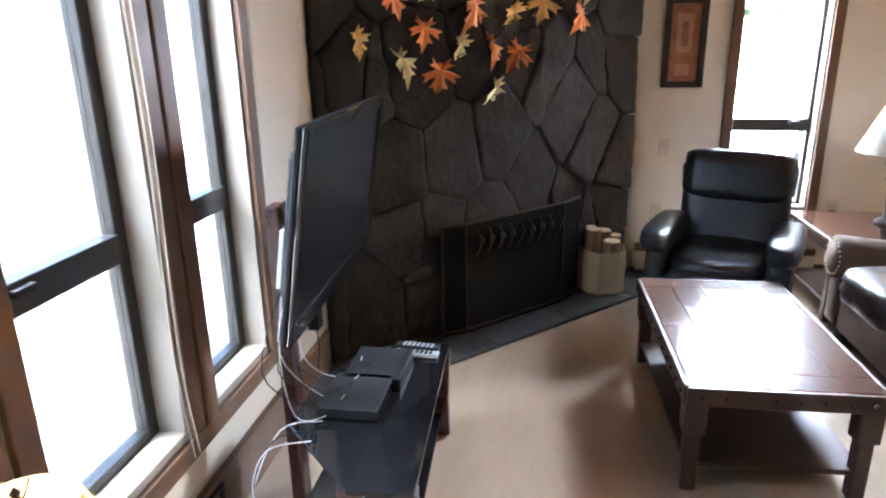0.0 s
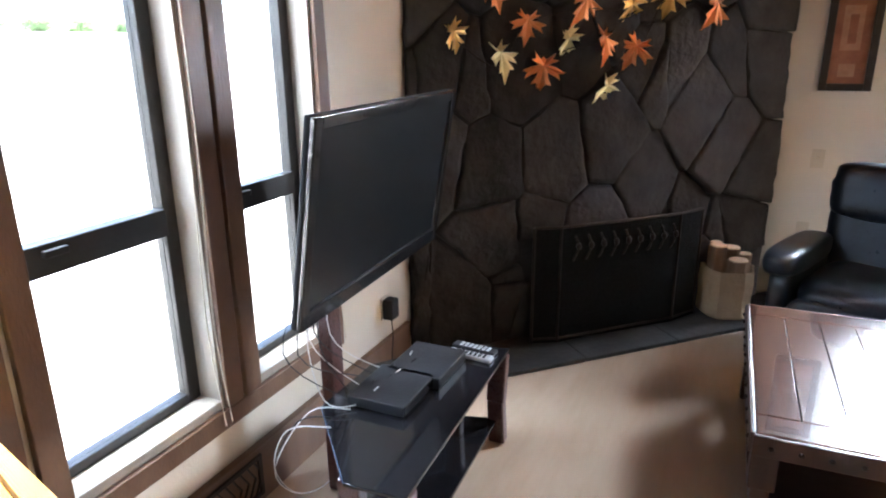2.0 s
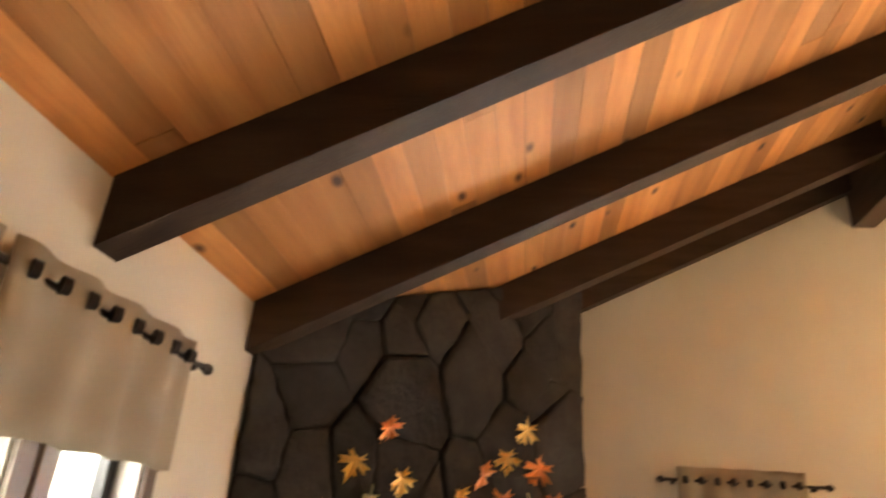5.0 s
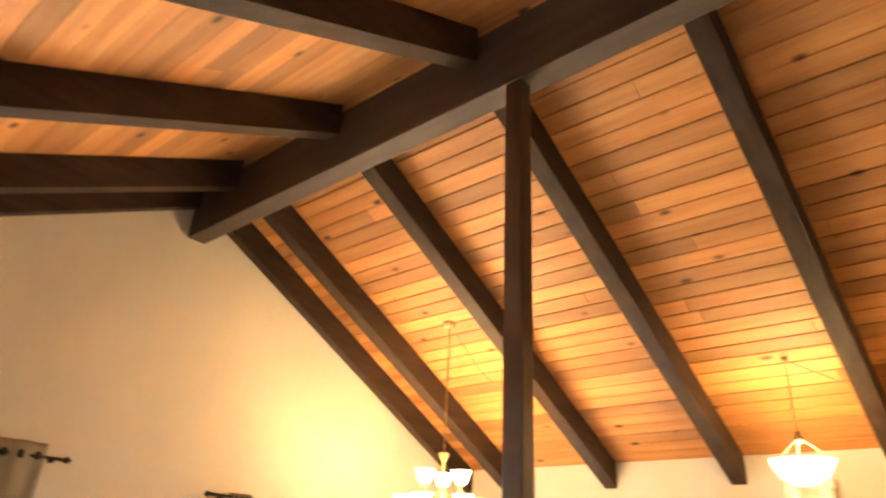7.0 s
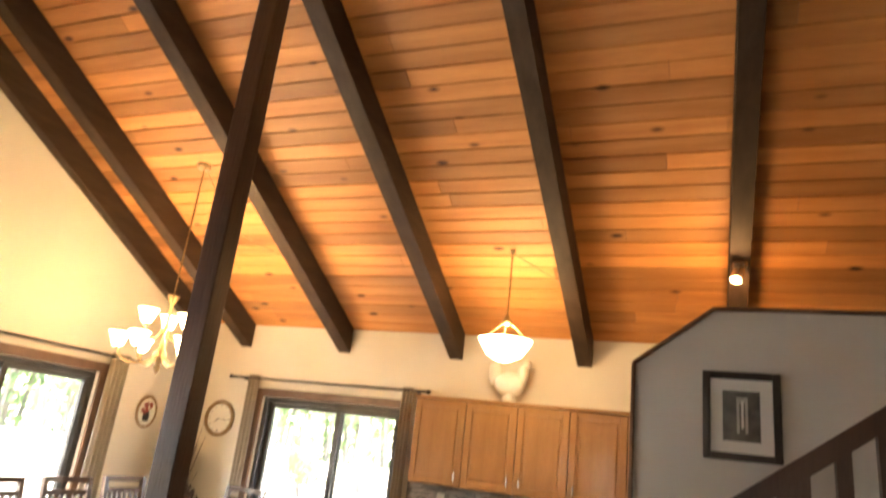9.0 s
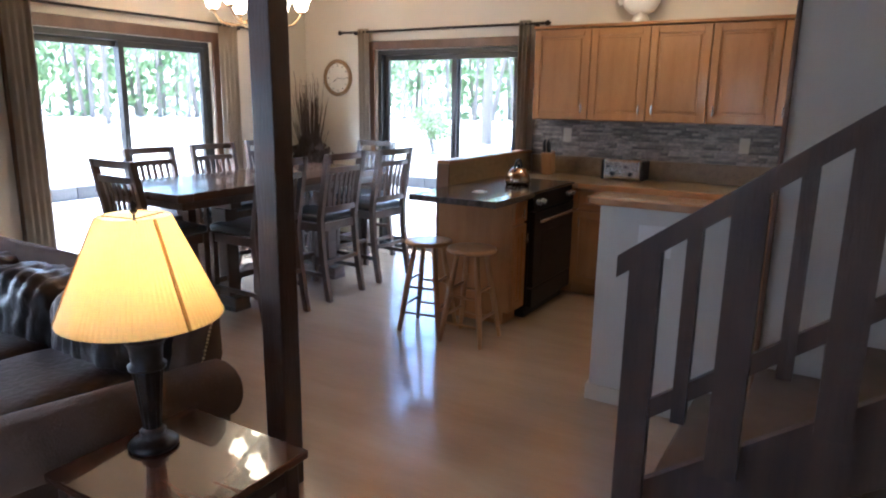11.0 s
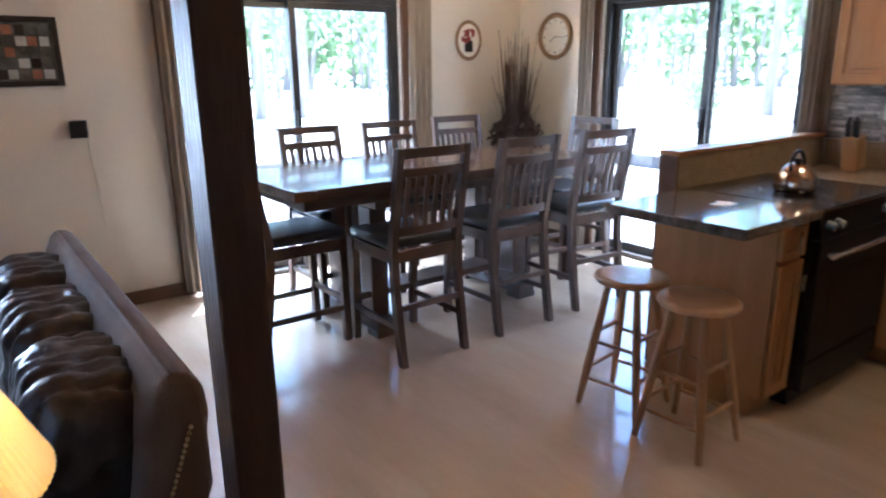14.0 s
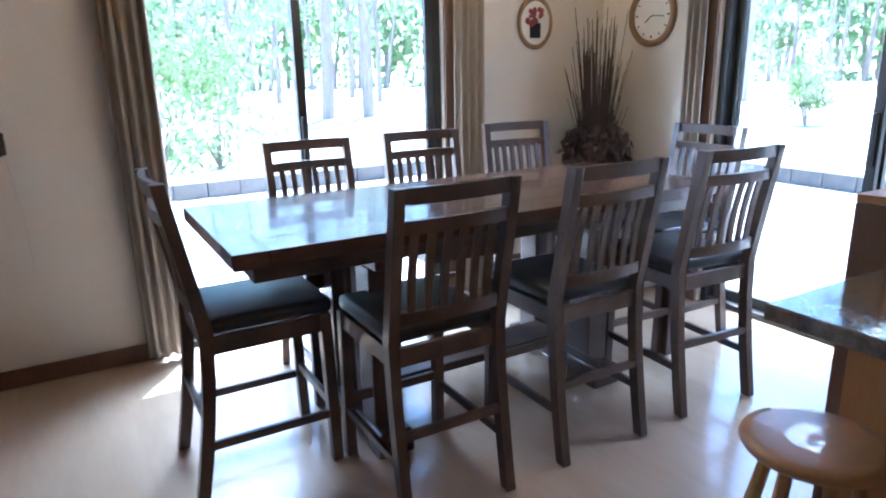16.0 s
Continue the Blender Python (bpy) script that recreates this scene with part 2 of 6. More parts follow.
for lo, hi in ((0.66, XR), (XR, 8.78)):
    count = round((hi - lo) / 0.118)
    for k in range(count):
        x0 = lo + (hi - lo) * k / count
        x1 = lo + (hi - lo) * (k + 1) / count - (0.0025 if lo < XR else 0.011)
        if x0 >= XR:
            x0, x1 = x0 + 0.001, x1 + 0.001
        y = YS - 0.2
        while y < YN + 0.5:
            y2 = min(y + rnd.uniform(3.0, 6.5), YN + 0.55)
            plank(x0, x1 if x1 < XR or x0 > XR else XR, y, y2 - 0.003, rnd.uniform(0.0, 0.003))
            y = y2
me = bpy.data.meshes.new("ceiling")
me.from_pydata(verts, [], faces)
me.materials.append(M_PINE)
tagged(new("ceiling", me), "knotty pine plank ceiling sloping to a ridge", "", "", "structure")
b = B()
for pts in ([(0.5, roof(0.5)), (XR, ZR), (XR, ZR + 0.2), (0.5, roof(0.5) + 0.2)], [(XR, ZR), (9.0, roof(9.0)), (9.0, roof(9.0) + 0.2), (XR, ZR + 0.2)]):
    prism(b, [(x, z + 0.03) for x, z in pts], 10.2, pose(0, 6.4, 0, 90, 0, 0))
structure("roof", b, M_MORTAR, "dark roof deck")

# ridge beam, rafters and post
structure("ridge_beam", box(4.65, 4.81, YS, YN, 4.148, 4.60, 0.006), M_BEAM, "dark stained ridge beam")
for k in range(7):
    yc = 5.075 - 1.21 * k
    for x0, x1 in ((XW, 4.652), (4.808, XE)):
        prism(bm := B(), [(x0, roof(x0) - 0.25), (x1, roof(x1) - 0.25), (x1, roof(x1) - 0.001), (x0, roof(x0) - 0.001)], 0.13, pose(0, yc + 0.065, 0, 90, 0, 0), 0.004)
        structure("rafter", bm, M_BEAMX, "dark stained rafter")
for x0, x1 in ((2.4, 4.652), (4.808, XE)):
    prism(bm := B(), [(x0, roof(x0) - 0.25), (x1, roof(x1) - 0.25), (x1, roof(x1) - 0.001), (x0, roof(x0) - 0.001)], 0.10, pose(0, YN - 0.002, 0, 90, 0, 0), 0.004)
    structure("rafter", bm, M_BEAMX, "dark stained rafter against the gable wall")
structure("post", box(4.655, 4.747, 2.285, 2.39, 0, 4.147, 0.006), M_POST, "dark stained square wooden post")

# ---------- windows and sliding doors ----------
def pane(parent, bm):
    ob = part("pane", bm, M_GLASS, parent)
    ob.visible_shadow = False
    return ob


def tall_window(name, m, width, z0, z1, rail, label, reach=0.06):
    """A window in a wall: local x runs along the wall, y into the room, the opening begins at x = 0."""
    w = thing(name, (0, 0, 0), label, "window")
    w["kind"] = "structure"
    w.matrix_world = m
    d0, d1, f = -0.14, -0.09, reach
    b = B()
    for x0, x1, a, c in ((0.001, f, z0, z1), (width - f, width - 0.001, z0, z1), (f, width - f, z1 - f, z1 - 0.001), (f, width - f, z0 + 0.001, z0 + f * 0.7)):
        bx(b, x0, x1, d0, d1, a, c, 0.004)
    part("window_frame", b, M_BRONZE, w, "dark bronze window frame")
    part("meeting_rail", bx(bx(B(), f, width - f, d0 + 0.005, d1 + 0.012, rail, rail + 0.085, 0.004), width * 0.7, width * 0.7 + 0.07, d1, d1 + 0.03, rail + 0.05, rail + 0.07, 0.004), M_BRONZE, w, "dark meeting rail with a latch")
    pane(w, box(f, width - f, -0.120, -0.116, rail + 0.085, z1 - f))
    pane(w, box(f, width - f, -0.112, -0.108, z0 + f * 0.7, rail))
    part("window_sill", bx(B(), 0.001, width - 0.001, d1, 0.004, z0 - 0.02, z0 + 0.012, 0.004), M_SILL, w, "pale worn sill")
    b = B()
    bx(b, 0.0005, 0.012, d1, 0.0, z0 + 0.012, z1)
    bx(b, width - 0.012, width - 0.0005, d1, 0.0, z0 + 0.012, z1)
    bx(b, 0.012, width - 0.012, d1, 0.0, z1 - 0.012, z1 - 0.0005)
    part("jamb", b, M_SILL, w, "taupe painted jamb")
    return w


M_SILL = mat("taupe_paint", (0.30, 0.26, 0.21), (0.38, 0.33, 0.27), 0.5, 3, bump=0.1)


def wall_frame(origin, along, into):
    a, i = Vector(along), Vector(into)
    m = Matrix((a, i, Vector((0, 0, 1)))).transposed().to_4x4()
    m.translation = origin
    return m


tall_window("window_4", wall_frame((XW, 1.775, 0), (0, -1, 0), (1, 0, 0)), 0.575, 0.475, 2.12, 1.072, "tall dark-framed window with two sashes")
tall_window("window_1", wall_frame((XW, 2.52, 0), (0, -1, 0), (1, 0, 0)), 0.575, 0.475, 2.12, 1.072, "tall dark-framed window with two sashes")
tall_window("window_2", wall_frame((XW, 3.165, 0), (0, -1, 0), (1, 0, 0)), 0.475, 0.475, 2.12, 1.075, "narrow dark-framed window with two sashes")
tall_window("window_3", wall_frame((3.29, YN, 0), (1, 0, 0), (0, -1, 0)), 0.56, 0.50, 2.08, 1.03, "narrow dark-framed window with two sashes", 0.035)

# casings
b = B()
for y0, y1, z0, z1 in ((1.125, 1.20, 0.385, 2.20), (1.775, 1.85, 0.456, 2.119), (1.872, 1.945, 0.456, 2.119), (2.52, 2.595, 0.456, 2.119), (2.612, 2.69, 0.456, 2.119), (3.165, 3.235, 0.385, 2.20), (1.20, 3.165, 0.385, 0.455), (1.20, 3.165, 2.12, 2.20)):
    bx(b, XW + 0.001, XW + 0.024, y0, y1, z0, z1, 0.004)
structure("trim", b, M_TRIM, "brown wooden window casing")
b = B()
for x0, x1, z0, z1 in ((3.225, 3.29, 0.43, 2.15), (3.85, 3.915, 0.43, 2.15), (3.29, 3.85, 0.43, 0.485), (3.29, 3.85, 2.08, 2.15)):
    bx(b, x0, x1, YN - 0.024, YN - 0.001, z0, z1, 0.004)
structure("trim", b, M_TRIM, "brown wooden window casing")
b = B()
for x0, x1, z0, z1 in ((5.44, 5.52, 0, 2.09), (7.26, 7.345, 0, 2.09), (5.52, 7.26, 2.0, 2.09)):
    bx(b, x0, x1, YN - 0.026, YN - 0.001, z0, z1, 0.004)
structure("trim", b, M_TRIM, "brown wooden door casing")
b = B()
for y0, y1, z0, z1 in ((3.05, 3.12, 0, 2.08), (4.74, 4.81, 0, 2.08), (3.12, 4.74, 2.0, 2.08)):
    bx(b, XE - 0.026, XE - 0.001, y0, y1, z0, z1, 0.004)
structure("trim", b, M_TRIM, "brown wooden door casing")


def slider(name, m, width, height, split, label):
    d = thing(name, (0, 0, 0), label, "sliding door")
    d["kind"] = "structure"
    d.matrix_world = m
    b = B()
    for x0, x1, z0, z1 in ((0.001, 0.05, 0, height), (width - 0.05, width - 0.001, 0, height), (0.05, width - 0.05, height - 0.05, height - 0.001), (0.05, width - 0.05, 0.001, 0.035)):
        bx(b, x0, x1, -0.14, -0.03, z0, z1, 0.004)
    part("door_frame", b, M_BRONZE, d, "dark bronze aluminium frame")
    for x0, x1, y in ((0.05, split + 0.03, -0.12), (split - 0.03, width - 0.05, -0.07)):
        b = B()
        for a, c, z0, z1 in ((x0, x0 + 0.05, 0.036, height - 0.051), (x1 - 0.05, x1, 0.036, height - 0.051), (x0 + 0.05, x1 - 0.05, 0.036, 0.10), (x0 + 0.05, x1 - 0.05, height - 0.10, height - 0.051)):
            bx(b, a, c, y, y + 0.035, z0, z1, 0.003)
        leaf = part("door_leaf", b, M_BRONZE, d, "dark aluminium sash")
        ob = part("pane", box(x0 + 0.05, x1 - 0.05, y + 0.015, y + 0.019, 0.10, height - 0.10), M_GLASS, leaf)
        ob.visible_shadow = False
    part("handle", bx(B(), split - 0.02, split + 0.005, -0.034, -0.012, 0.95, 1.2, 0.006), M_BRONZE, d, "black pull handle")
    return d


slider("door_1", wall_frame((5.52, YN, 0), (1, 0, 0), (0, -1, 0)), 1.74, 2.0, 0.87, "two-leaf glass sliding door with dark frame")
slider("door_2", wall_frame((XE, 4.74, 0), (0, -1, 0), (-1, 0, 0)), 1.62, 2.0, 0.90, "two-leaf glass sliding door with dark frame")

# baseboards
b = B()
bx(b, 3.95, 5.44, YN - 0.016, YN - 0.001, 0, 0.09, 0.003)
bx(b, 7.345, XE, YN - 0.016, YN - 0.001, 0, 0.09, 0.003)
bx(b, XE - 0.016, XE - 0.001, 4.81, YN - 0.02, 0, 0.09, 0.003)
structure("baseboard", b, M_TRIM, "brown wooden baseboard")

# ---------- corner fireplace ----------
DX, DY = math.sqrt(0.5), math.sqrt(0.5)
F0 = Vector((0.91, 3.91, 0))
FACE = Matrix(((DX, DY, 0, F0.x), (DY, -DX, 0, F0.y), (0, 0, 1, 0), (0, 0, 0, 1)))  # s along the face, out into the room
FLEN = 2.35
fire = thing("fireplace", (0, 0, 0), "corner fireplace of large dark stones with black joints", "fireplace")
fire["kind"] = "structure"
FB0, FB1, FBZ = 0.72, 1.62, 0.60


def face_top(s):
    return roof(F0.x + DX * s)


b = B()
P = FACE @ pose(0, 0, 0, 90, 0, 0)
for s0, s1, z0 in ((0.0, FB0, 0), (FB0, FB1, FBZ), (FB1, FLEN, 0)):
    prism(b, [(s0, z0), (s1, z0), (s1, face_top(s1) - 0.002), (s0, face_top(s0) - 0.002)], 0.35, P)
prism(b, [(FLEN - 0.25, 0), (FLEN, 0), (FLEN, face_top(FLEN) - 0.002), (FLEN - 0.25, face_top(FLEN - 0.25) - 0.002)], 0.12, FACE @ pose(0, -0.35, 0, 90, 0, 0))
part("mortar", b, M_MORTAR, fire, "recessed black mortar")
part("firebox", box(FB0 - 0.02, FB1 + 0.02, -0.62, -0.58, 0, FBZ + 0.1), M_MORTAR, fire, "sooty firebox back").matrix_world = FACE


def clip(poly, n, d):
    """The part of a convex polygon with n.p <= d."""
    out = []
    for (ax, ay), (bx2, by2) in zip(poly, poly[1:] + poly[:1]):
        da, db = n[0] * ax + n[1] * ay - d, n[0] * bx2 + n[1] * by2 - d
        if da <= 0:
            out.append((ax, ay))
        if da * db < 0:
            k = da / (da - db)
            out.append((ax + k * (bx2 - ax), ay + k * (by2 - ay)))
    return out


rs = random.Random(11)
sites = []
row_z = 0.12
while row_z < 3.9:
    n_in = rs.choice((4, 5, 6, 7, 8))
    for k in range(n_in):
        sites.append(((k + 0.5 + rs.uniform(-0.48, 0.48)) * FLEN / n_in, row_z + rs.uniform(-0.2, 0.2), rs.choice((0.0, 0.0, 0.012, 0.03))))
    row_z += rs.uniform(0.20, 0.42)
for i, (sx, sz, sw) in enumerate(sites):
    poly = [(0.0, 0.02), (FLEN + 0.03, 0.02), (FLEN + 0.03, face_top(FLEN) - 0.004), (0.0, face_top(0) - 0.004)]
    for j, (tx, tz, tw) in enumerate(sites):
        if i != j and poly:
            # stones are taller than wide
            nx, nz = tx - sx, (tz - sz) * 0.62
            mx, mz = (sx + tx) / 2, (sz + tz) / 2
            poly = clip(poly, (nx, nz), nx * mx + nz * mz + (sw - tw) / 2 - 0.0035 * math.hypot(nx, nz))
    if len(poly) < 3:
        continue
    cx = sum(p[0] for p in poly) / len(poly)
    cz = sum(p[1] for p in poly) / len(poly)
    if min(p[1] for p in poly) < FBZ and max(p[0] for p in poly) > FB0 and min(p[0] for p in poly) < FB1:
        # stones round the fire opening keep their larger piece outside it
        pieces = [clip(poly, (0, -1), -FBZ), clip(poly, (1, 0), FB0), clip(poly, (-1, 0), -FB1)]
        poly = max(pieces, key=lambda q: abs(sum(a[0] * c[1] - a[1] * c[0] for a, c in zip(q, q[1:] + q[:1]))))
        if len(poly) < 3:
            continue
        cx = sum(p[0] for p in poly) / len(poly)
        cz = sum(p[1] for p in poly) / len(poly)
    if len(poly) < 3:
        continue
    # break the straight edges
    pts = []
    for (ax, az), (ex, ez) in zip(poly, poly[1:] + poly[:1]):
        length = math.hypot(ex - ax, ez - az)
        pts.append((ax, az))
        for k in range(1, int(length / 0.06)):
            u = k / int(length / 0.06)
            pts.append((ax + u * (ex - ax) + rs.uniform(-0.010, 0.010), az + u * (ez - az) + rs.uniform(-0.010, 0.010)))
    pts = [(cx + (x - cx) * 0.995, cz + (z - cz) * 0.995) for x, z in pts]
    depth = rs.uniform(0.03, 0.06)
    b = B()
    tilt = (rs.uniform(-0.05, 0.05), rs.uniform(-0.05, 0.05))
    rings = []
    for scale, out in ((1.0, -0.01), (1.0, depth * 0.72), (0.975, depth * 0.95), (0.84, depth)):
        rings.append([b.verts.new(FACE @ Vector((cx + (x - cx) * scale, out + (tilt[0] * (x - cx) + tilt[1] * (z - cz)) * (scale < 1) + rs.uniform(-0.003, 0.003), cz + (z - cz) * scale))) for x, z in pts])
    for lo, hi in zip(rings, rings[1:]):
        for k in range(len(pts)):
            b.faces.new((lo[k], lo[(k + 1) % len(pts)], hi[(k + 1) % len(pts)], hi[k]))
    mid = b.verts.new(FACE @ Vector((cx, depth + 0.006, cz)))
    for k in range(len(pts)):
        b.faces.new((rings[-1][k], rings[-1][(k + 1) % len(pts)], mid))
    part("stone", b, M_STONE, fire, "", True)

# hearth of flush slate slabs
hearth = thing("hearth", (0, 0, 0), "low black slate hearth slab", "hearth")
hearth["kind"] = "structure"
cuts = [-0.35, 0.25, 0.85, 1.45, 2.05, 2.55]
for s0, s1 in zip(cuts, cuts[1:]):
    ob = part("slab", box(s0 + 0.003, s1 - 0.003, 0.0, 0.40, 0.0, 0.022, 0.003), M_SLATE, hearth)
    ob.matrix_world = FACE
part("slab", box(FB0, FB1, -0.58, -0.003, 0.0, 0.022, 0.003), M_SLATE, hearth).matrix_world = FACE

# ---------- outside ----------
M_GROUND = mat("pale_gravel", (0.46, 0.43, 0.36), (0.62, 0.58, 0.50), 0.95, 0.6, bump=0.6, fine=14)
M_PATIO = mat("concrete_patio", (0.50, 0.48, 0.45), (0.62, 0.60, 0.56), 0.85, 1.2, bump=0.3, fine=40)
M_BLOCK = mat("grey_block", (0.10, 0.095, 0.09), (0.17, 0.16, 0.15), 0.9, 4, bump=0.4, fine=50, rand=0.15)
M_BARK = mat("pine_bark", (0.22, 0.19, 0.17), (0.38, 0.33, 0.28), 0.9, 3, (6, 6, 1), bump=1.0, fine=12)
M_LEAF = mat("leaves", (0.13, 0.20, 0.07), (0.28, 0.38, 0.16), 0.6, 2, bump=0.1, island=0.35)
M_NEEDLE = mat("pine_needles", (0.11, 0.18, 0.09), (0.22, 0.30, 0.16), 0.6, 1.5, bump=0.1, island=0.35)
gb = B()
prism(gb, [(-900, -0.9), (900, -0.9), (900, -0.2), (-13, -0.2), (-17, 0.25), (-27, 2.1), (-31, 2.35), (-900, 2.4)], 1800, pose(0, 900, 0, 90, 0, 0))
for foliage in (M_LEAF, M_NEEDLE):
    ft = foliage.node_tree
    thin, blend = ft.nodes.new("ShaderNodeBsdfTranslucent"), ft.nodes.new("ShaderNodeMixShader")
    thin.inputs["Color"].default_value = (0.34, 0.46, 0.22, 1)
    blend.inputs["Fac"].default_value = 0.45
    ft.links.new(ft.nodes["Principled BSDF"].outputs["BSDF"], blend.inputs[1])
    ft.links.new(thin.outputs["BSDF"], blend.inputs[2])
    ft.links.new(blend.outputs["Shader"], ft.nodes["Material Output"].inputs["Surface"])
structure("ground", gb, M_GROUND, "pale dry gravel and forest floor")
b = B()
bx(b, 3.0, 13.4, 5.84, 10.7, -0.2, -0.06, 0.01)
bx(b, 8.69, 13.4, -3, 5.838, -0.2, -0.06, 0.01)
structure("pavement", b, M_PATIO, "pale concrete patio")
low = thing("patio_wall", (0, 0, 0), "low grey block wall with pale cap", "garden wall")
low["kind"] = "structure"
blk = box(-0.195, 0.195, -0.09, 0.09, -0.06, 0.13, 0.008)
me = mesh("block", blk, M_BLOCK)
me.parent = low
first = True
for k in range(31):
    spots = ([(3.3 + 0.4 * k, 10.7, 0)] if k < 25 else []) + ([(13.2, -1.9 + 0.4 * k, 90)] if k < 31 else [])
    for x, y, a in spots:
        if first:
            ob, first = me, False
        else:
            ob = new("block", me.data)
            ob.parent = low
        ob.matrix_world = pose(x, y, 0, 0, 0, a)
part("cap", bx(bx(B(), 3.0, 13.6, 10.6, 11.2, 0.131, 0.17, 0.01), 13.09, 13.6, -2.1, 10.59, 0.131, 0.17, 0.01), M_PATIO, low, "pale concrete cap")


def leaves(bm, rr, centre, spread, count, size, flat=0.6):
    for _ in range(count):
        p = Vector((rr.gauss(0, 1), rr.gauss(0, 1), rr.gauss(0, 1) * flat))
        p = Vector(centre) + Vector((p.x * spread[0], p.y * spread[1], p.z * spread[2]))
        q = Euler((rr.uniform(0, 6.3), rr.uniform(0, 6.3), rr.uniform(0, 6.3))).to_matrix()
        s = size * rr.uniform(0.6, 1.4)
        bm.faces.new([bm.verts.new(p + q @ Vector(v) * s) for v in ((-0.5, 0, 0), (0, -0.28, 0.05), (0.6, 0, 0), (0, 0.28, 0.05))])


def pine(at, height, girth, seed, low_crown):
    rr = random.Random(seed)
    t = thing("pine_tree", (0, 0, 0), "tall pine tree with bare lower trunk", "tree", "pines in the yard")
    b = B()
    p = Vector((*at, -0.25))
    lean = Vector((rr.uniform(-0.02, 0.02), rr.uniform(-0.02, 0.02), 1))
    n = 7
    for k in range(n):
        q = p + lean * (height / n) + Vector((rr.uniform(-0.05, 0.05), rr.uniform(-0.05, 0.05), 0))
        rod(b, p, q, girth * (1 - k / n * 0.8), girth * (1 - (k + 1) / n * 0.8), 10)
        p = q
    crown = B()
    for k in range(26):
        h = low_crown + (height - low_crown) * k / 26
        a = rr.uniform(0, 6.3)
        reach = (2.0 * (1 - k / 30) + 0.4) * rr.uniform(0.6, 1.1)
        base = Vector((at[0], at[1], h)) + lean * 0
        tip = base + Vector((math.cos(a) * reach, math.sin(a) * reach, rr.uniform(-0.3, 0.25)))
        rod(b, base, tip, 0.03, 0.008, 5)
        for u in (0.45, 0.7, 0.95):
            leaves(crown, rr, base.lerp(tip, u), (0.28, 0.28, 0.2), 26, 0.17)
    part("trunk", b, M_BARK, t, "grey-brown bark")
    part("crown", crown, M_NEEDLE, t, "thin green needles")


def shrub(at, size, seed, material, label="leafy green shrub beside the patio", base=0.0, wide=1.0):
    rr = random.Random(seed)
    t = thing("shrub", (0, 0, 0), label, "shrub", "shrubs in the yard")
    b, c = B(), B()
    for k in range(14):
        a = rr.uniform(0, 6.3)
        tip = Vector((at[0] + math.cos(a) * size * 0.6 * rr.random(), at[1] + math.sin(a) * size * 0.6 * wide * rr.random(), base + size * rr.uniform(0.1, 1.5)))
        rod(b, (at[0], at[1], base - 0.22), tip, 0.02, 0.006, 5)
        leaves(c, rr, tip, (size * 0.25, size * 0.25 * wide, size * 0.25), 130, 0.11)
    part("stem", b, M_BARK, t)
    part("foliage", c, material, t)


rt = random.Random(21)
for k in range(20):
    ang = rt.uniform(radians(8), radians(84))
    d = rt.uniform(17, 46)
    pine((6 + math.cos(ang) * d, 3 + math.sin(ang) * d), rt.uniform(10, 16), rt.uniform(0.12, 0.24), 100 + k, rt.uniform(1.8, 5.0))
for k, (x, y, s) in enumerate(((6.5, 13.2, 1.35), (7.6, 14.2, 1.3), (22.0, 12.5, 0.8), (26.0, 9.0, 0.9))):
    shrub((x, y), s, 300 + k, M_LEAF)
for k in range(9):
    shrub((-31 - rt.uniform(0, 0.6), 14 + 2.75 * k), 0.42, 340 + k, M_LEAF, "low green hedge shrub across the yard", 2.35, 4.2)
b = B()
for k in range(80):
    a = -0.7 + 2.3 * k / 80
    for j in range(2):
        x, y = 4 + math.cos(a) * (60 + 6 * j), 2 + math.sin(a) * (60 + 6 * j)
        rod(b, (x + rt.uniform(-2, 2), y + rt.uniform(-2, 2), -0.3), (x, y, rt.uniform(9, 15)), 0.22, 0.06, 5)
tagged(mesh("far_trunks", b, M_BARK), "far pine trunks", "trees", "", "stuff")
b = B()
for k in range(200):
    a = -0.7 + 2.3 * k / 200
    leaves(b, rt, (4 + math.cos(a) * 66, 2 + math.sin(a) * 66, rt.uniform(2, 10)), (2.5, 2.5, 4.5), 120, 0.8)
tagged(mesh("far_woods", b, M_NEEDLE), "far pine woods", "trees", "", "stuff")

# ---------- dining room ----------
M_ESPRESSO = mat("espresso_wood", (0.040, 0.022, 0.014), (0.105, 0.062, 0.041), 0.36, 4, (2, 2, 2), bump=0.1, fine=40, coat=0.2)
M_TABLETOP = mat("espresso_tabletop", (0.045, 0.022, 0.013), (0.10, 0.052, 0.032), 0.22, 4, (0.7, 5, 3), bump=0.06, fine=30, coat=0.4)
M_BLACKSEAT = mat("dark_seat_leather", (0.014, 0.015, 0.017), (0.032, 0.033, 0.036), 0.38, 9, bump=0.2, fine=120)


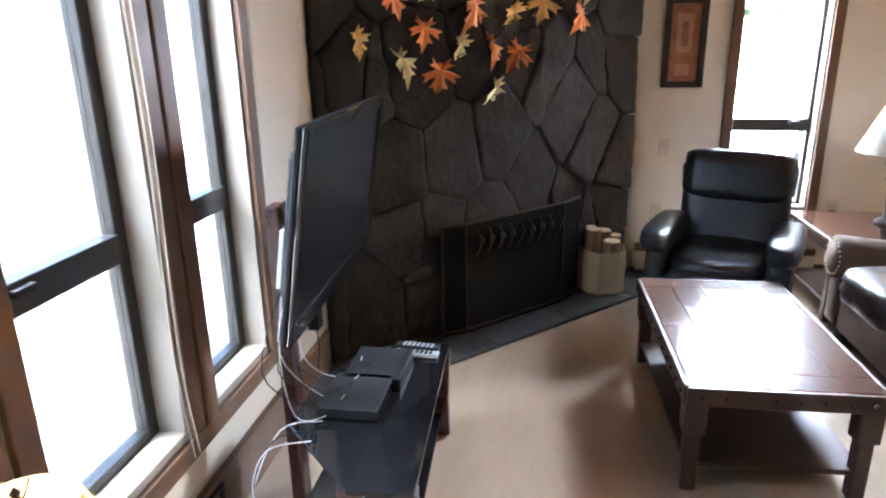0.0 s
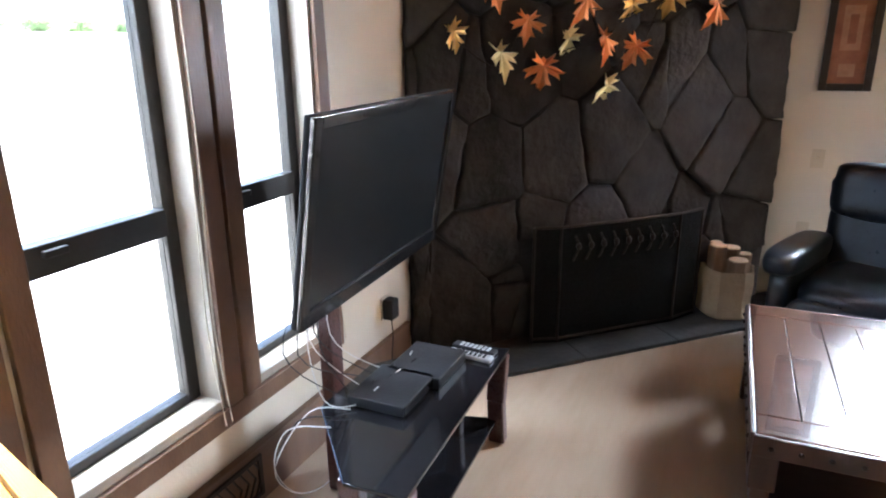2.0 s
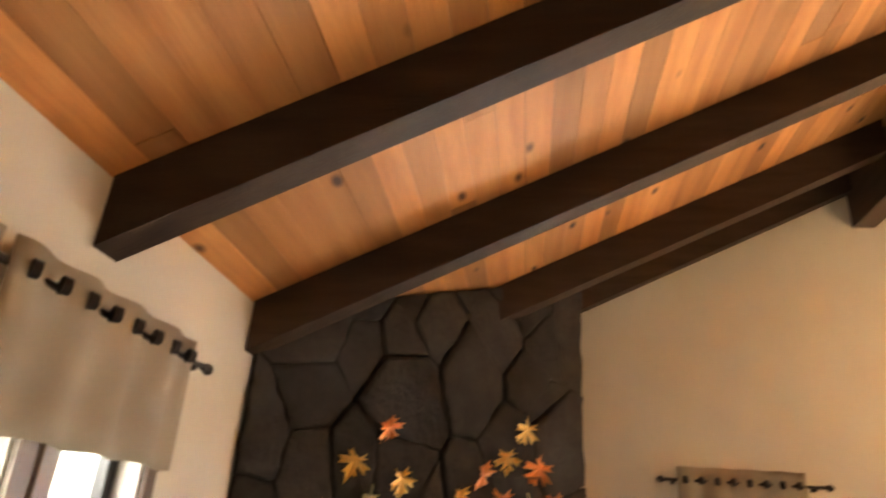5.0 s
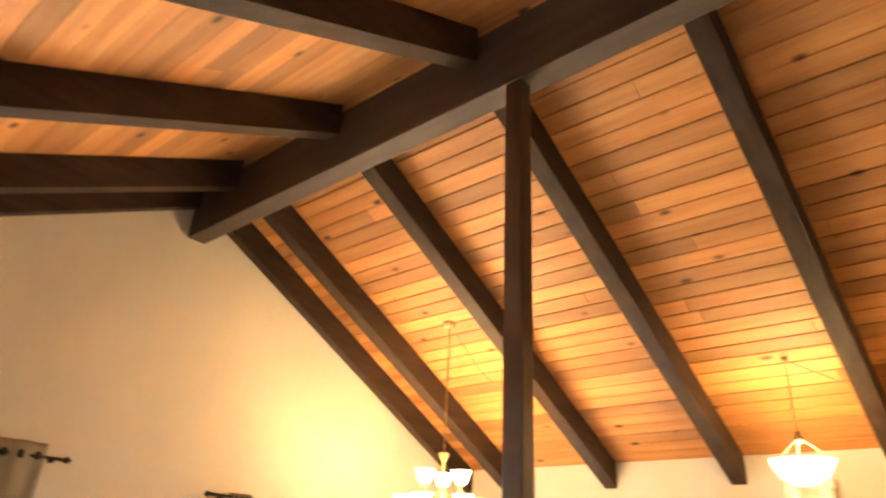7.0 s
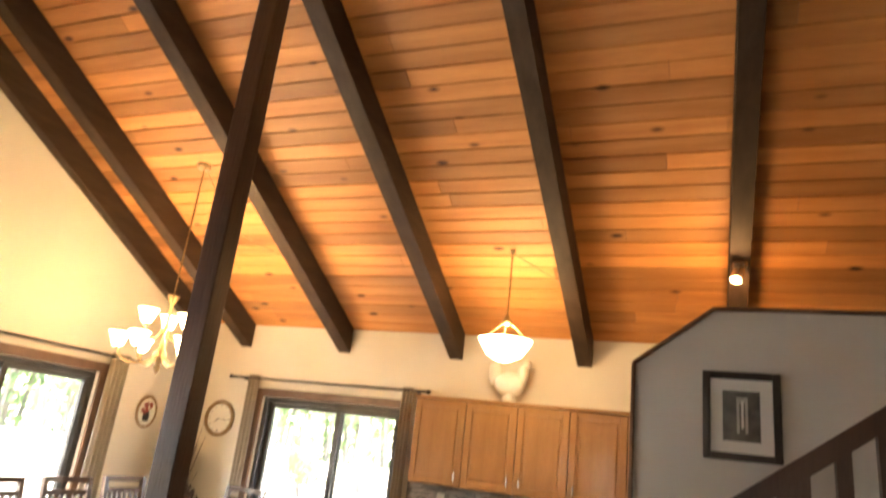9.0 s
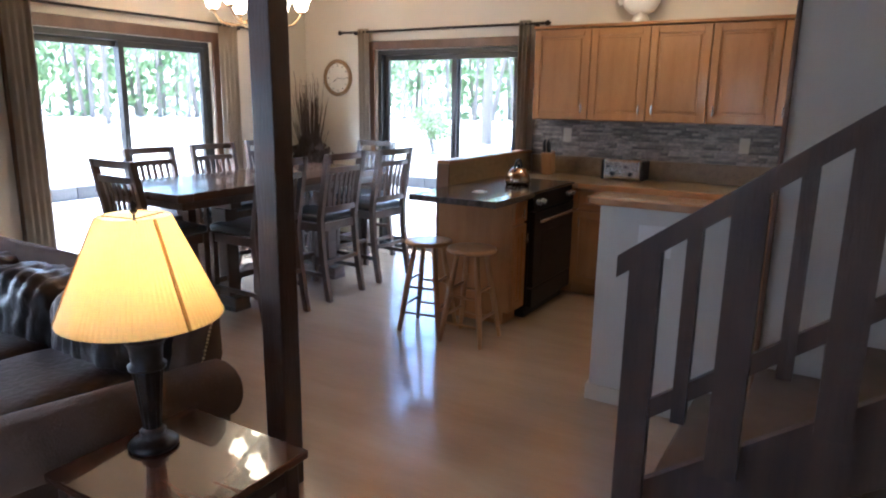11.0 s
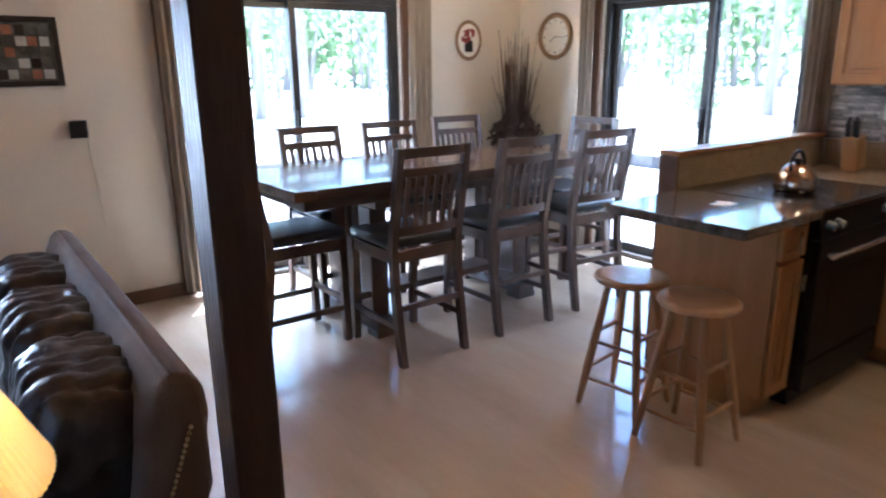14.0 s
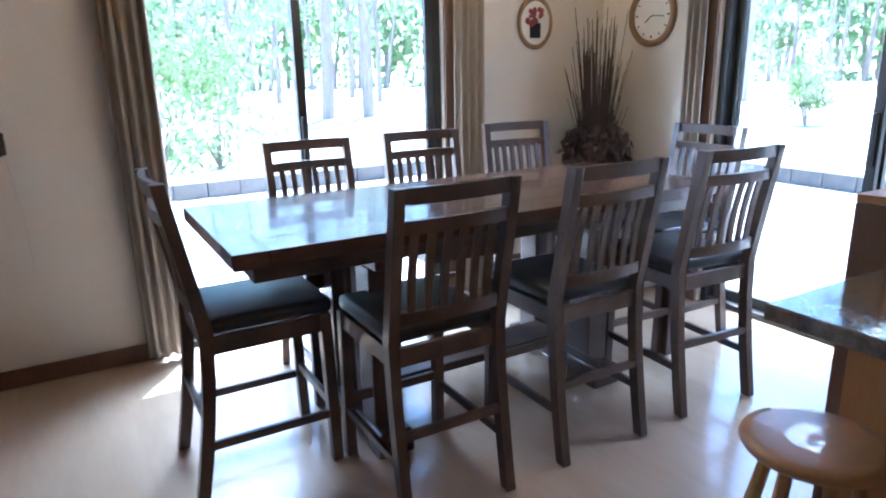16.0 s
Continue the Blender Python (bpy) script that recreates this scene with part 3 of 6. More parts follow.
def counter_chair():
    """A counter-height chair; its front looks along +y, its back legs stand at y = 0."""
    c = thing("dining_chair", (0, 0, 0), "dark wooden counter-height chair with slatted back and black seat", "chair", "chairs round the table")
    W = 0.200

    def back(z):
        return 0.03 - 0.09 * max(0, (z - 0.62)) / 0.50 - 0.075 * (max(0, 0.62 - z) / 0.62) ** 1.6

    for side in (-1, 1):
        b = B()
        zs = [0.0, 0.15, 0.3, 0.45, 0.62, 0.78, 0.95, 1.12]
        side_on = [(back(z) + 0.022, z) for z in zs] + [(back(z) - 0.022, z) for z in zs[::-1]]
        prism(b, side_on, 0.036, Matrix(((0, 0, 1, side * W - 0.018), (1, 0, 0, 0), (0, 1, 0, 0), (0, 0, 0, 1))), 0.004)
        part("back_leg", b, M_ESPRESSO, c)
        part("front_leg", bar(B(), (side * (W - 0.005), 0.455, 0), (side * (W - 0.005), 0.44, 0.6), 0.042, 0.042, 0.005, (0, 1, 0)), M_ESPRESSO, c)
        part("side_stretcher", bar(B(), (side * W, -0.02, 0.20), (side * W, 0.44, 0.20), 0.02, 0.032, 0.003), M_ESPRESSO, c)
        part("side_rail", bar(B(), (side * (W - 0.004), 0.045, 0.565), (side * (W - 0.004), 0.43, 0.565), 0.024, 0.065, 0.003), M_ESPRESSO, c)
    for name, y, z, h in (("front_stretcher", 0.447, 0.24, 0.035), ("back_stretcher", -0.002, 0.30, 0.032), ("front_rail", 0.44, 0.565, 0.065), ("back_rail", 0.03, 0.565, 0.065)):
        part(name, bar(B(), (-W + 0.015, y, z), (W - 0.015, y, z), 0.022, h, 0.003), M_ESPRESSO, c)
    for name, z, h in (("top_rail", 1.096, 0.048), ("upper_rail", 1.0, 0.042), ("lower_rail", 0.70, 0.045)):
        xs = [-W + 0.016 + (2 * W - 0.032) * k / 8 for k in range(9)]
        bow = [back(z) - 0.022 * (1 - (x / W) ** 2) for x in xs]
        b = prism(B(), [(x, y + 0.011) for x, y in zip(xs, bow)] + [(x, y - 0.011) for x, y in zip(xs[::-1], bow[::-1])], h, pose(0, 0, z - h / 2), 0.003)
        part(name, b, M_ESPRESSO, c)
    for k in range(6):
        x = -W + 0.062 + (2 * W - 0.124) * k / 5
        ys = [(back(z) - 0.022 * (1 - (x / W) ** 2) + 0.012 * math.sin((z - 0.7) * 9), z) for z in (0.715, 0.79, 0.86, 0.92, 0.99)]
        b = prism(B(), [(y + 0.006, z) for y, z in ys] + [(y - 0.006, z) for y, z in ys[::-1]], 0.026, Matrix(((0, 0, 1, x - 0.013), (1, 0, 0, 0), (0, 1, 0, 0), (0, 0, 0, 1))))
        part("slat", b, M_ESPRESSO, c)
    b = B()
    bx(b, -W - 0.005, W + 0.005, 0.045, 0.475, 0.598, 0.655, 0.022)
    part("seat", b, M_BLACKSEAT, c, "black leather seat pad", True)
    return c


chair = counter_chair()
chair.matrix_basis = pose(6.205, 3.84, 0, 0, 0, 0)
for x, y, a in ((6.865, 3.85, 0), (7.52, 3.85, -4), (6.24, 5.20, 180), (6.885, 5.24, 176), (7.58, 5.34, 174), (5.50, 4.49, -90), (8.17, 4.52, 90)):
    copy_thing(chair, pose(x, y, 0, 0, 0, a))

tb = thing("dining_table", (6.70, 4.525, 0), "large dark wooden counter-height trestle table", "table")
for k in range(5):
    y = -0.435 + 0.174 * k
    part("plank", bx(B(), -0.985, 0.985, y + 0.0006, y + 0.1734, 0.862, 0.915, 0.002), M_TABLETOP, tb, "reddish brown polished plank")
for x in (-1.10, 0.986):
    part("breadboard", bx(B(), x, x + 0.114, -0.435, 0.435, 0.862, 0.915, 0.003), M_TABLETOP, tb, "reddish brown polished end board")
for y in (-0.37, 0.37):
    part("apron", bx(B(), -1.03, 1.03, y - 0.012, y + 0.012, 0.80, 0.861, 0.003), M_ESPRESSO, tb)
for x in (-1.018, 1.018):
    part("apron", bx(B(), x - 0.012, x + 0.012, -0.357, 0.357, 0.80, 0.861, 0.003), M_ESPRESSO, tb)
for x in (-0.54, 0.54):
    b = bx(B(), x - 0.07, x + 0.07, -0.34, 0.34, 0.03, 0.10, 0.012)
    for y in (-0.28, 0.28):
        bx(b, x - 0.075, x + 0.075, y - 0.06, y + 0.06, 0.0, 0.04, 0.006)
    part("foot", b, M_ESPRESSO, tb)
    part("cleat", bx(B(), x - 0.05, x + 0.05, -0.32, 0.32, 0.745, 0.861, 0.006), M_ESPRESSO, tb)
    for y in (-0.2, 0.2):
        part("pedestal_post", bx(B(), x - 0.055, x + 0.055, y - 0.065, y + 0.065, 0.101, 0.744, 0.006), M_ESPRESSO, tb)
    for y in (-0.085, 0.0, 0.085):
        part("slat", bx(B(), x - 0.012, x + 0.012, y - 0.02, y + 0.02, 0.101, 0.744, 0.003), M_ESPRESSO, tb)
part("stretcher", bx(B(), -0.469, 0.469, -0.1, 0.1, 0.16, 0.20, 0.005), M_ESPRESSO, tb)

# ---------- bar stools and island ----------
M_STOOL = mat("honey_beech", (0.32, 0.17, 0.07), (0.46, 0.27, 0.12), 0.35, 3, (3, 3, 1), bump=0.08, fine=40, coat=0.3)
M_OAK = mat("honey_maple_cabinet", (0.29, 0.130, 0.040), (0.41, 0.205, 0.070), 0.38, 2.5, (4, 4, 0.7), bump=0.08, fine=30, coat=0.2)
M_GRANITE = mat("polished_dark_granite", (0.05, 0.045, 0.04), (0.18, 0.16, 0.13), 0.12, 40, bump=0.0, fine=120, coat=0.5)
M_LAMI = mat("tan_laminate", (0.215, 0.15, 0.083), (0.32, 0.23, 0.135), 0.3, 18, bump=0.03, fine=90)
M_BLACK = mat("black_enamel", (0.008, 0.008, 0.009), (0.018, 0.018, 0.019), 0.18, 6, bump=0.0, coat=0.5)
M_BLACKM = mat("black_plastic", (0.010, 0.010, 0.011), (0.022, 0.022, 0.024), 0.5, 8, bump=0.1, spec=0.2)
M_STEEL = mat("brushed_steel", (0.55, 0.54, 0.52), (0.70, 0.69, 0.67), 0.25, 6, (1, 1, 12), metal=1.0, bump=0.05)
M_COPPER = mat("kettle_steel", (0.50, 0.42, 0.36), (0.64, 0.56, 0.49), 0.15, 6, metal=1.0, bump=0.02)


def stool():
    s = thing("bar_stool", (0, 0, 0), "round honey-coloured wooden bar stool", "stool", "stools at the island")
    part("seat", lathe(B(), [(0.0, 0.576), (0.12, 0.576), (0.152, 0.584), (0.16, 0.596), (0.155, 0.608), (0.13, 0.611), (0.0, 0.606)], seg=32), M_STOOL, s, "", True)
    tops, feet = [], []
    for k in range(4):
        a = math.pi / 4 + k * math.pi / 2
        tops.append(Vector((0.095 * math.cos(a), 0.095 * math.sin(a), 0.58)))
        feet.append(Vector((0.205 * math.cos(a), 0.205 * math.sin(a), 0.0)))
        b = B()
        for u0, u1, r0, r1 in ((0, 0.25, 0.013, 0.018), (0.25, 0.6, 0.018, 0.019), (0.6, 1.0, 0.019, 0.015)):
            rod(b, feet[-1].lerp(tops[-1], u0), feet[-1].lerp(tops[-1], u1), r0, r1, 12)
        part("leg", b, M_STOOL, s)
    for k in range(4):
        j = (k + 1) % 4
        for u in ((0.22, 0.52) if k % 2 else (0.30, 0.60)):
            part("rung", rod(B(), feet[k].lerp(tops[k], u), feet[j].lerp(tops[j], u), 0.009, 0.009, 8), M_STOOL, s)
    return s


st = stool()
st.matrix_basis = pose(6.60, 2.875, 0, 0, 0, 8)
copy_thing(st, pose(6.562, 2.525, 0, 0, 0, 2))


def panel_door(parent, x0, x1, z0, z1, y, knob=None, name="cabinet_door", drawer=False):
    """A raised-panel door facing -y in the thing's own axes."""
    g, d = 0.004, 0.02
    x0, x1, z0, z1 = x0 + g, x1 - g, z0 + g, z1 - g
    s = 0.035 if drawer else 0.055
    door = part(name, bx(B(), x0 + s - 0.004, x1 - s + 0.004, y - d * 0.45, y - 0.001, z0 + s - 0.004, z1 - s + 0.004), M_OAK, parent)
    for k, a in enumerate(((x0, x0 + s, z0, z1), (x1 - s, x1, z0, z1), (x0 + s, x1 - s, z0, z0 + s), (x0 + s, x1 - s, z1 - s, z1))):
        part("stile" if k < 2 else "rail", bx(B(), a[0], a[1], y - d, y, a[2], a[3], 0.003), M_OAK, door)
    if not drawer:
        part("raised_panel", bx(B(), x0 + s + 0.02, x1 - s - 0.02, y - d * 0.85, y - d * 0.44, z0 + s + 0.02, z1 - s - 0.02, 0.006), M_OAK, door)
    if knob:
        part("handle", rod(rod(B(), (knob[0], y - d, knob[1] - 0.02), (knob[0], y - d - 0.022, knob[1]), 0.005, 0.005, 8), (knob[0], y - d - 0.022, knob[1] - 0.035), (knob[0], y - d - 0.022, knob[1] + 0.035), 0.006, 0.006, 8), M_STEEL, door, "brushed steel pull")
    return door


isl = thing("island_cabinet", (7.02, 2.42, 0), "honey maple base cabinet with drawer and door", "cabinet")
part("body", bx(bx(B(), -0.10, 0.10, 0.0, 0.575, 0.09, 0.872, 0.002), -0.095, 0.10, 0.05, 0.575, 0.0, 0.09), M_OAK, isl)
panel_door(isl, -0.10, 0.10, 0.71, 0.86, -0.001, (0.0, 0.775), "drawer", True)
panel_door(isl, -0.10, 0.10, 0.10, 0.70, -0.001, (0.07, 0.60))
tagged(mesh("island_worktop", box(6.535, 7.125, 2.35, 2.995, 0.874, 0.916, 0.006), M_GRANITE), "polished dark stone worktop with overhang", "worktop")
mag = thing("papers", (6.90, 2.66, 0.9165), "small stack of white leaflets on the worktop", "paper")
part("sheet", box(-0.05, 0.05, -0.035, 0.035, 0, 0.002), mat("paper", (0.75, 0.74, 0.70), (0.82, 0.81, 0.78), 0.6), mag)
ob = part("sheet", box(-0.045, 0.045, -0.03, 0.03, 0.0025, 0.0045), bpy.data.materials["paper"], mag)
ob.rotation_euler = (0, 0, 0.5)

# half wall behind the stove
b = bx(B(), 7.07, XE - 0.002, 3.0, 3.085, 0, 1.07)
structure("partition", b, M_LAMI, "tan half wall behind the stove")
b = bx(B(), 7.05, 7.069, 2.998, 3.10, 0, 1.07, 0.003)
structure("trim", b, M_TRIM, "dark wooden end post of the half wall")
b = bx(B(), 7.05, XE - 0.002, 2.99, 3.10, 1.071, 1.095, 0.004)
structure("trim", b, M_OAK, "wooden cap of the half wall")

# ---------- stove ----------
M_KNOB = mat("dark_chrome", (0.16, 0.16, 0.16), (0.24, 0.24, 0.24), 0.3, 10, metal=0.9, bump=0.0)
M_OVEN = mat("black_oven_enamel", (0.006, 0.006, 0.006), (0.012, 0.012, 0.012), 0.35, 6, bump=0.02, spec=0.2)
sv = thing("stove", (7.51, 2.36, 0), "black slide-in electric stove with glass oven door", "stove")
part("body", bx(B(), -0.378, 0.378, 0.03, 0.63, 0.08, 0.895, 0.004), M_OVEN, sv)
part("cooktop", bx(B(), -0.38, 0.38, -0.01, 0.635, 0.896, 0.915, 0.005), M_BLACK, sv, "black ceramic glass cooktop")
for x, y, r in ((-0.18, 0.17, 0.10), (0.18, 0.17, 0.08), (-0.18, 0.46, 0.08), (0.18, 0.46, 0.10)):
    b = B()
    for k in range(36):
        a0, a1 = math.pi * k / 18, math.pi * (k + 1) / 18
        b.faces.new([b.verts.new((x + q * math.cos(a), y + q * math.sin(a), 0.9154)) for q, a in ((r, a0), (r + 0.003, a0), (r + 0.003, a1), (r, a1))])
    part("burner_ring", b, M_BLOCK, sv, "faint grey burner ring")
b = B()
prism(b, [(-0.01, 0.78), (0.03, 0.78), (0.03, 0.894), (0.012, 0.894)], 0.756, Matrix(((0, 0, 1, -0.378), (1, 0, 0, 0), (0, 1, 0, 0), (0, 0, 0, 1))))
part("control_panel", b, M_OVEN, sv)
for x in (-0.32, -0.24, 0.24, 0.32):
    part("knob", rod(B(), (x, 0.0, 0.84), (x, -0.035, 0.832), 0.021, 0.017, 16), M_KNOB, sv, "dark silver control knob")
od = part("oven_door", bx(B(), -0.376, 0.376, -0.012, 0.029, 0.23, 0.772, 0.006), M_OVEN, sv)
part("oven_window", bx(B(), -0.24, 0.24, -0.0155, -0.0125, 0.36, 0.62), M_OVEN, od, "dark glass window")
part("handle", rod(bar(bar(B(), (-0.3, -0.012, 0.71), (-0.3, -0.05, 0.71), 0.015, 0.015), (0.3, -0.012, 0.71), (0.3, -0.05, 0.71), 0.015, 0.015), (-0.34, -0.05, 0.71), (0.34, -0.05, 0.71), 0.012, 0.012, 12), M_STEEL, od, "steel bar handle")
part("storage_drawer", bx(B(), -0.376, 0.376, -0.01, 0.029, 0.085, 0.222, 0.005), M_OVEN, sv)
part("plinth", bx(B(), -0.36, 0.36, 0.05, 0.6, 0.0, 0.079), M_BLACKM, sv)
kt = thing("kettle", (7.42, 2.62, 0.918), "shiny steel stovetop kettle", "kettle")
part("body", lathe(B(), [(0.0, 0), (0.085, 0), (0.095, 0.02), (0.085, 0.07), (0.055, 0.11), (0.035, 0.125), (0.0, 0.13)], seg=24), M_COPPER, kt, "", True)
part("spout", rod(B(), (0.07, 0, 0.06), (0.125, 0, 0.11), 0.018, 0.009), M_COPPER, kt)
part("lid_knob", rod(B(), (0, 0, 0.128), (0, 0, 0.15), 0.012, 0.015), M_BLACKM, kt)
b = B()
for k in range(8):
    a0, a1 = math.pi * k / 8, math.pi * (k + 1) / 8
    rod(b, (0.065 * math.cos(a0), 0, 0.10 + 0.085 * math.sin(a0)), (0.065 * math.cos(a1), 0, 0.10 + 0.085 * math.sin(a1)), 0.008, 0.008, 8)
part("handle", b, M_BLACKM, kt)

# ---------- kitchen along the east wall ----------
for k, (y0, y1) in enumerate(((2.36, 2.98), (1.86, 2.36), (1.38, 1.86), (0.90, 1.38))):
    c = thing("base_cabinet", (7.93, y1, 0), "honey maple base cabinet under the worktop", "cabinet", "base cabinets", -90)
    w = y1 - y0
    part("body", bx(bx(B(), 0.001, w - 0.001, 0.0, 0.585, 0.09, 0.862), 0.001, w - 0.001, 0.06, 0.585, 0, 0.09), M_OAK, c)
    if k:
        panel_door(c, 0, w, 0.70, 0.85, -0.001, (w / 2, 0.775), "drawer", True)
        panel_door(c, 0, w, 0.10, 0.69, -0.001, (0.06, 0.6))
b = bx(B(), 7.90, XE - 0.001, 0.90, 2.985, 0.864, 0.905, 0.005)
tagged(mesh("worktop", b, M_LAMI), "tan speckled laminate worktop", "worktop")
tagged(mesh("worktop_edge", box(7.88, 7.898, 0.90, 2.32, 0.862, 0.903, 0.004), M_OAK), "wooden edge strip of the worktop", "worktop")
tagged(mesh("upstand", box(XE - 0.022, XE - 0.001, 0.90, 2.985, 0.906, 1.06, 0.003), M_LAMI), "tan laminate upstand behind the worktop", "upstand")

# mosaic backsplash
bs = thing("backsplash", (0, 0, 0), "mosaic of narrow grey and brown stone strips", "backsplash")
bs["kind"] = "structure"
part("grout", box(XE - 0.006, XE - 0.001, 0.90, 3.0, 1.062, 1.372), M_BLOCK, bs)
M_MOS = mat("mosaic_strip", (0.13, 0.12, 0.11), (0.34, 0.29, 0.23), 0.3, 30, bump=0.1, fine=80, rand=0.55)
rm = random.Random(8)
strip = {}
for k in range(15):
    z = 1.064 + k * 0.0206
    y = 0.90 - rm.uniform(0, 0.1)
    while y < 2.98:
        w = rm.choice((0.06, 0.09, 0.13, 0.17))
        a, c = max(y, 0.90), min(y + w, 2.99)
        if c - a > 0.02:
            key = (round(c - a, 3))
            if key not in strip:
                ob = part("tile", box(-0.007, 0, 0.001, key - 0.001, 0.001, 0.0195), M_MOS, bs)
                strip[key] = ob.data
            else:
                ob = new("tile", strip[key])
                ob.parent = bs
            ob.location = (XE - 0.006 - rm.uniform(0, 0.003), a, z)
        y += w

# wall cabinets
edges = (2.87, 2.39, 1.93, 1.49, 1.03, 0.57)
for k, (y1, y0) in enumerate(zip(edges, edges[1:])):
    w = y1 - y0
    c = thing("wall_cabinet", (8.21, y1, 0), "honey maple wall cabinet with raised-panel door", "cabinet", "wall cabinets", -90)
    part("body", box(0.001, w - 0.001, 0.0, 0.305, 1.375, 2.09, 0.002), M_OAK, c)
    panel_door(c, 0, w, 1.378, 2.087, -0.001, ((w - 0.05) if k in (0, 1) else 0.05, 1.47))
tagged(mesh("cornice", box(8.17, XE - 0.001, 0.57, 2.88, 2.091, 2.115, 0.005), M_OAK), "maple cornice strip on the wall cabinets", "trim")

tr = thing("toaster", (8.30, 2.08, 0.906), "silver four-slot toaster with black ends", "toaster")
part("body", box(-0.10, 0.10, -0.15, 0.15, 0.015, 0.175, 0.02), M_STEEL, tr, "brushed steel body")
for y in (-0.158, 0.158):
    part("end_cap", box(-0.095, 0.095, y - 0.012, y + 0.012, 0.01, 0.165, 0.01), M_BLACKM, tr, "black end cap")
for y in (-0.07, 0.07):
    part("dial", rod(B(), (-0.10, y, 0.06), (-0.115, y, 0.06), 0.018, 0.016, 16), M_BLACKM, tr)
    part("lever", box(-0.118, -0.10, y + 0.028, y + 0.048, 0.11, 0.125, 0.003), M_BLACKM, tr)
    part("slot", box(-0.05, 0.05, y - 0.05, y - 0.015, 0.1755, 0.1765), M_BLACKM, tr)
kb = thing("knife_block", (8.36, 2.76, 0.906), "wooden knife block with black-handled knives", "knife block")
part("block", bx(B(), -0.05, 0.05, -0.045, 0.045, 0.0, 0.19, 0.006, pose(0, 0, 0.01, 0, -12, 0)), M_STOOL, kb)
for k in range(5):
    part("knife_handle", bar(B(), (-0.03 + 0.012 * (k % 3) - 0.04, -0.03 + 0.015 * k, 0.19), (-0.085 + 0.012 * (k % 3), -0.03 + 0.015 * k, 0.28 + 0.02 * (k % 2)), 0.012, 0.02, 0.004), M_BLACKM, kb)

# ---------- soft shapes, tubes and cloth ----------
def cush(bm, c, half, e=5.0, wrinkle=0.0, cuts=7, m=None, seed=0.0):
    """A stuffed block: a cube blown up to a rounded form, with creases."""
    before = len(bm.verts)
    vs = bmesh.ops.create_cube(bm, size=2)["verts"]
    es = list({k for v in vs for k in v.link_edges})
    bmesh.ops.subdivide_edges(bm, edges=es, cuts=cuts, use_grid_fill=True)
    bm.verts.ensure_lookup_table()
    vs = [bm.verts[k] for k in range(before, len(bm.verts))]
    for v in vs:
        n = (abs(v.co.x) ** e + abs(v.co.y) ** e + abs(v.co.z) ** e) ** (1 / e)
        p = v.co / n
        k = 1 + (wrinkle * noise.noise(Vector((p.x * 3 + seed, p.y * 3, p.z * 3))) if wrinkle else 0)
        q = Vector((c[0] + p.x * half[0] * k, c[1] + p.y * half[1] * k, c[2] + p.z * half[2] * k))
        v.co = m @ q if m else q
    return bm


def tube(bm, pts, r, seg=6):
    """A bent tube through points, smoothed."""
    P = [Vector(p) for p in pts]
    fine = []
    for k in range(len(P) - 1):
        p0, p1, p2, p3 = P[max(k - 1, 0)], P[k], P[k + 1], P[min(k + 2, len(P) - 1)]
        for j in range(5):
            u = j / 5
            fine.append(0.5 * ((2 * p1) + (p2 - p0) * u + (2 * p0 - 5 * p1 + 4 * p2 - p3) * u * u + (3 * p1 - p0 - 3 * p2 + p3) * u ** 3))
    fine.append(P[-1])
    rings = []
    for k, p in enumerate(fine):
        d = (fine[min(k + 1, len(fine) - 1)] - fine[max(k - 1, 0)]).normalized()
        s = d.cross(Vector((0.13, 0.31, 0.94)))
        s = s.normalized() if s.length > 1e-4 else Vector((1, 0, 0))
        t = s.cross(d)
        rings.append([bm.verts.new(p + r * (s * math.cos(6.2832 * j / seg) + t * math.sin(6.2832 * j / seg))) for j in range(seg)])
    for lo, hi in zip(rings, rings[1:]):
        for j in range(seg):
            bm.faces.new((lo[j], lo[(j + 1) % seg], hi[(j + 1) % seg], hi[j]))
    bm.faces.new(rings[0][::-1])
    bm.faces.new(rings[-1])
    return bm


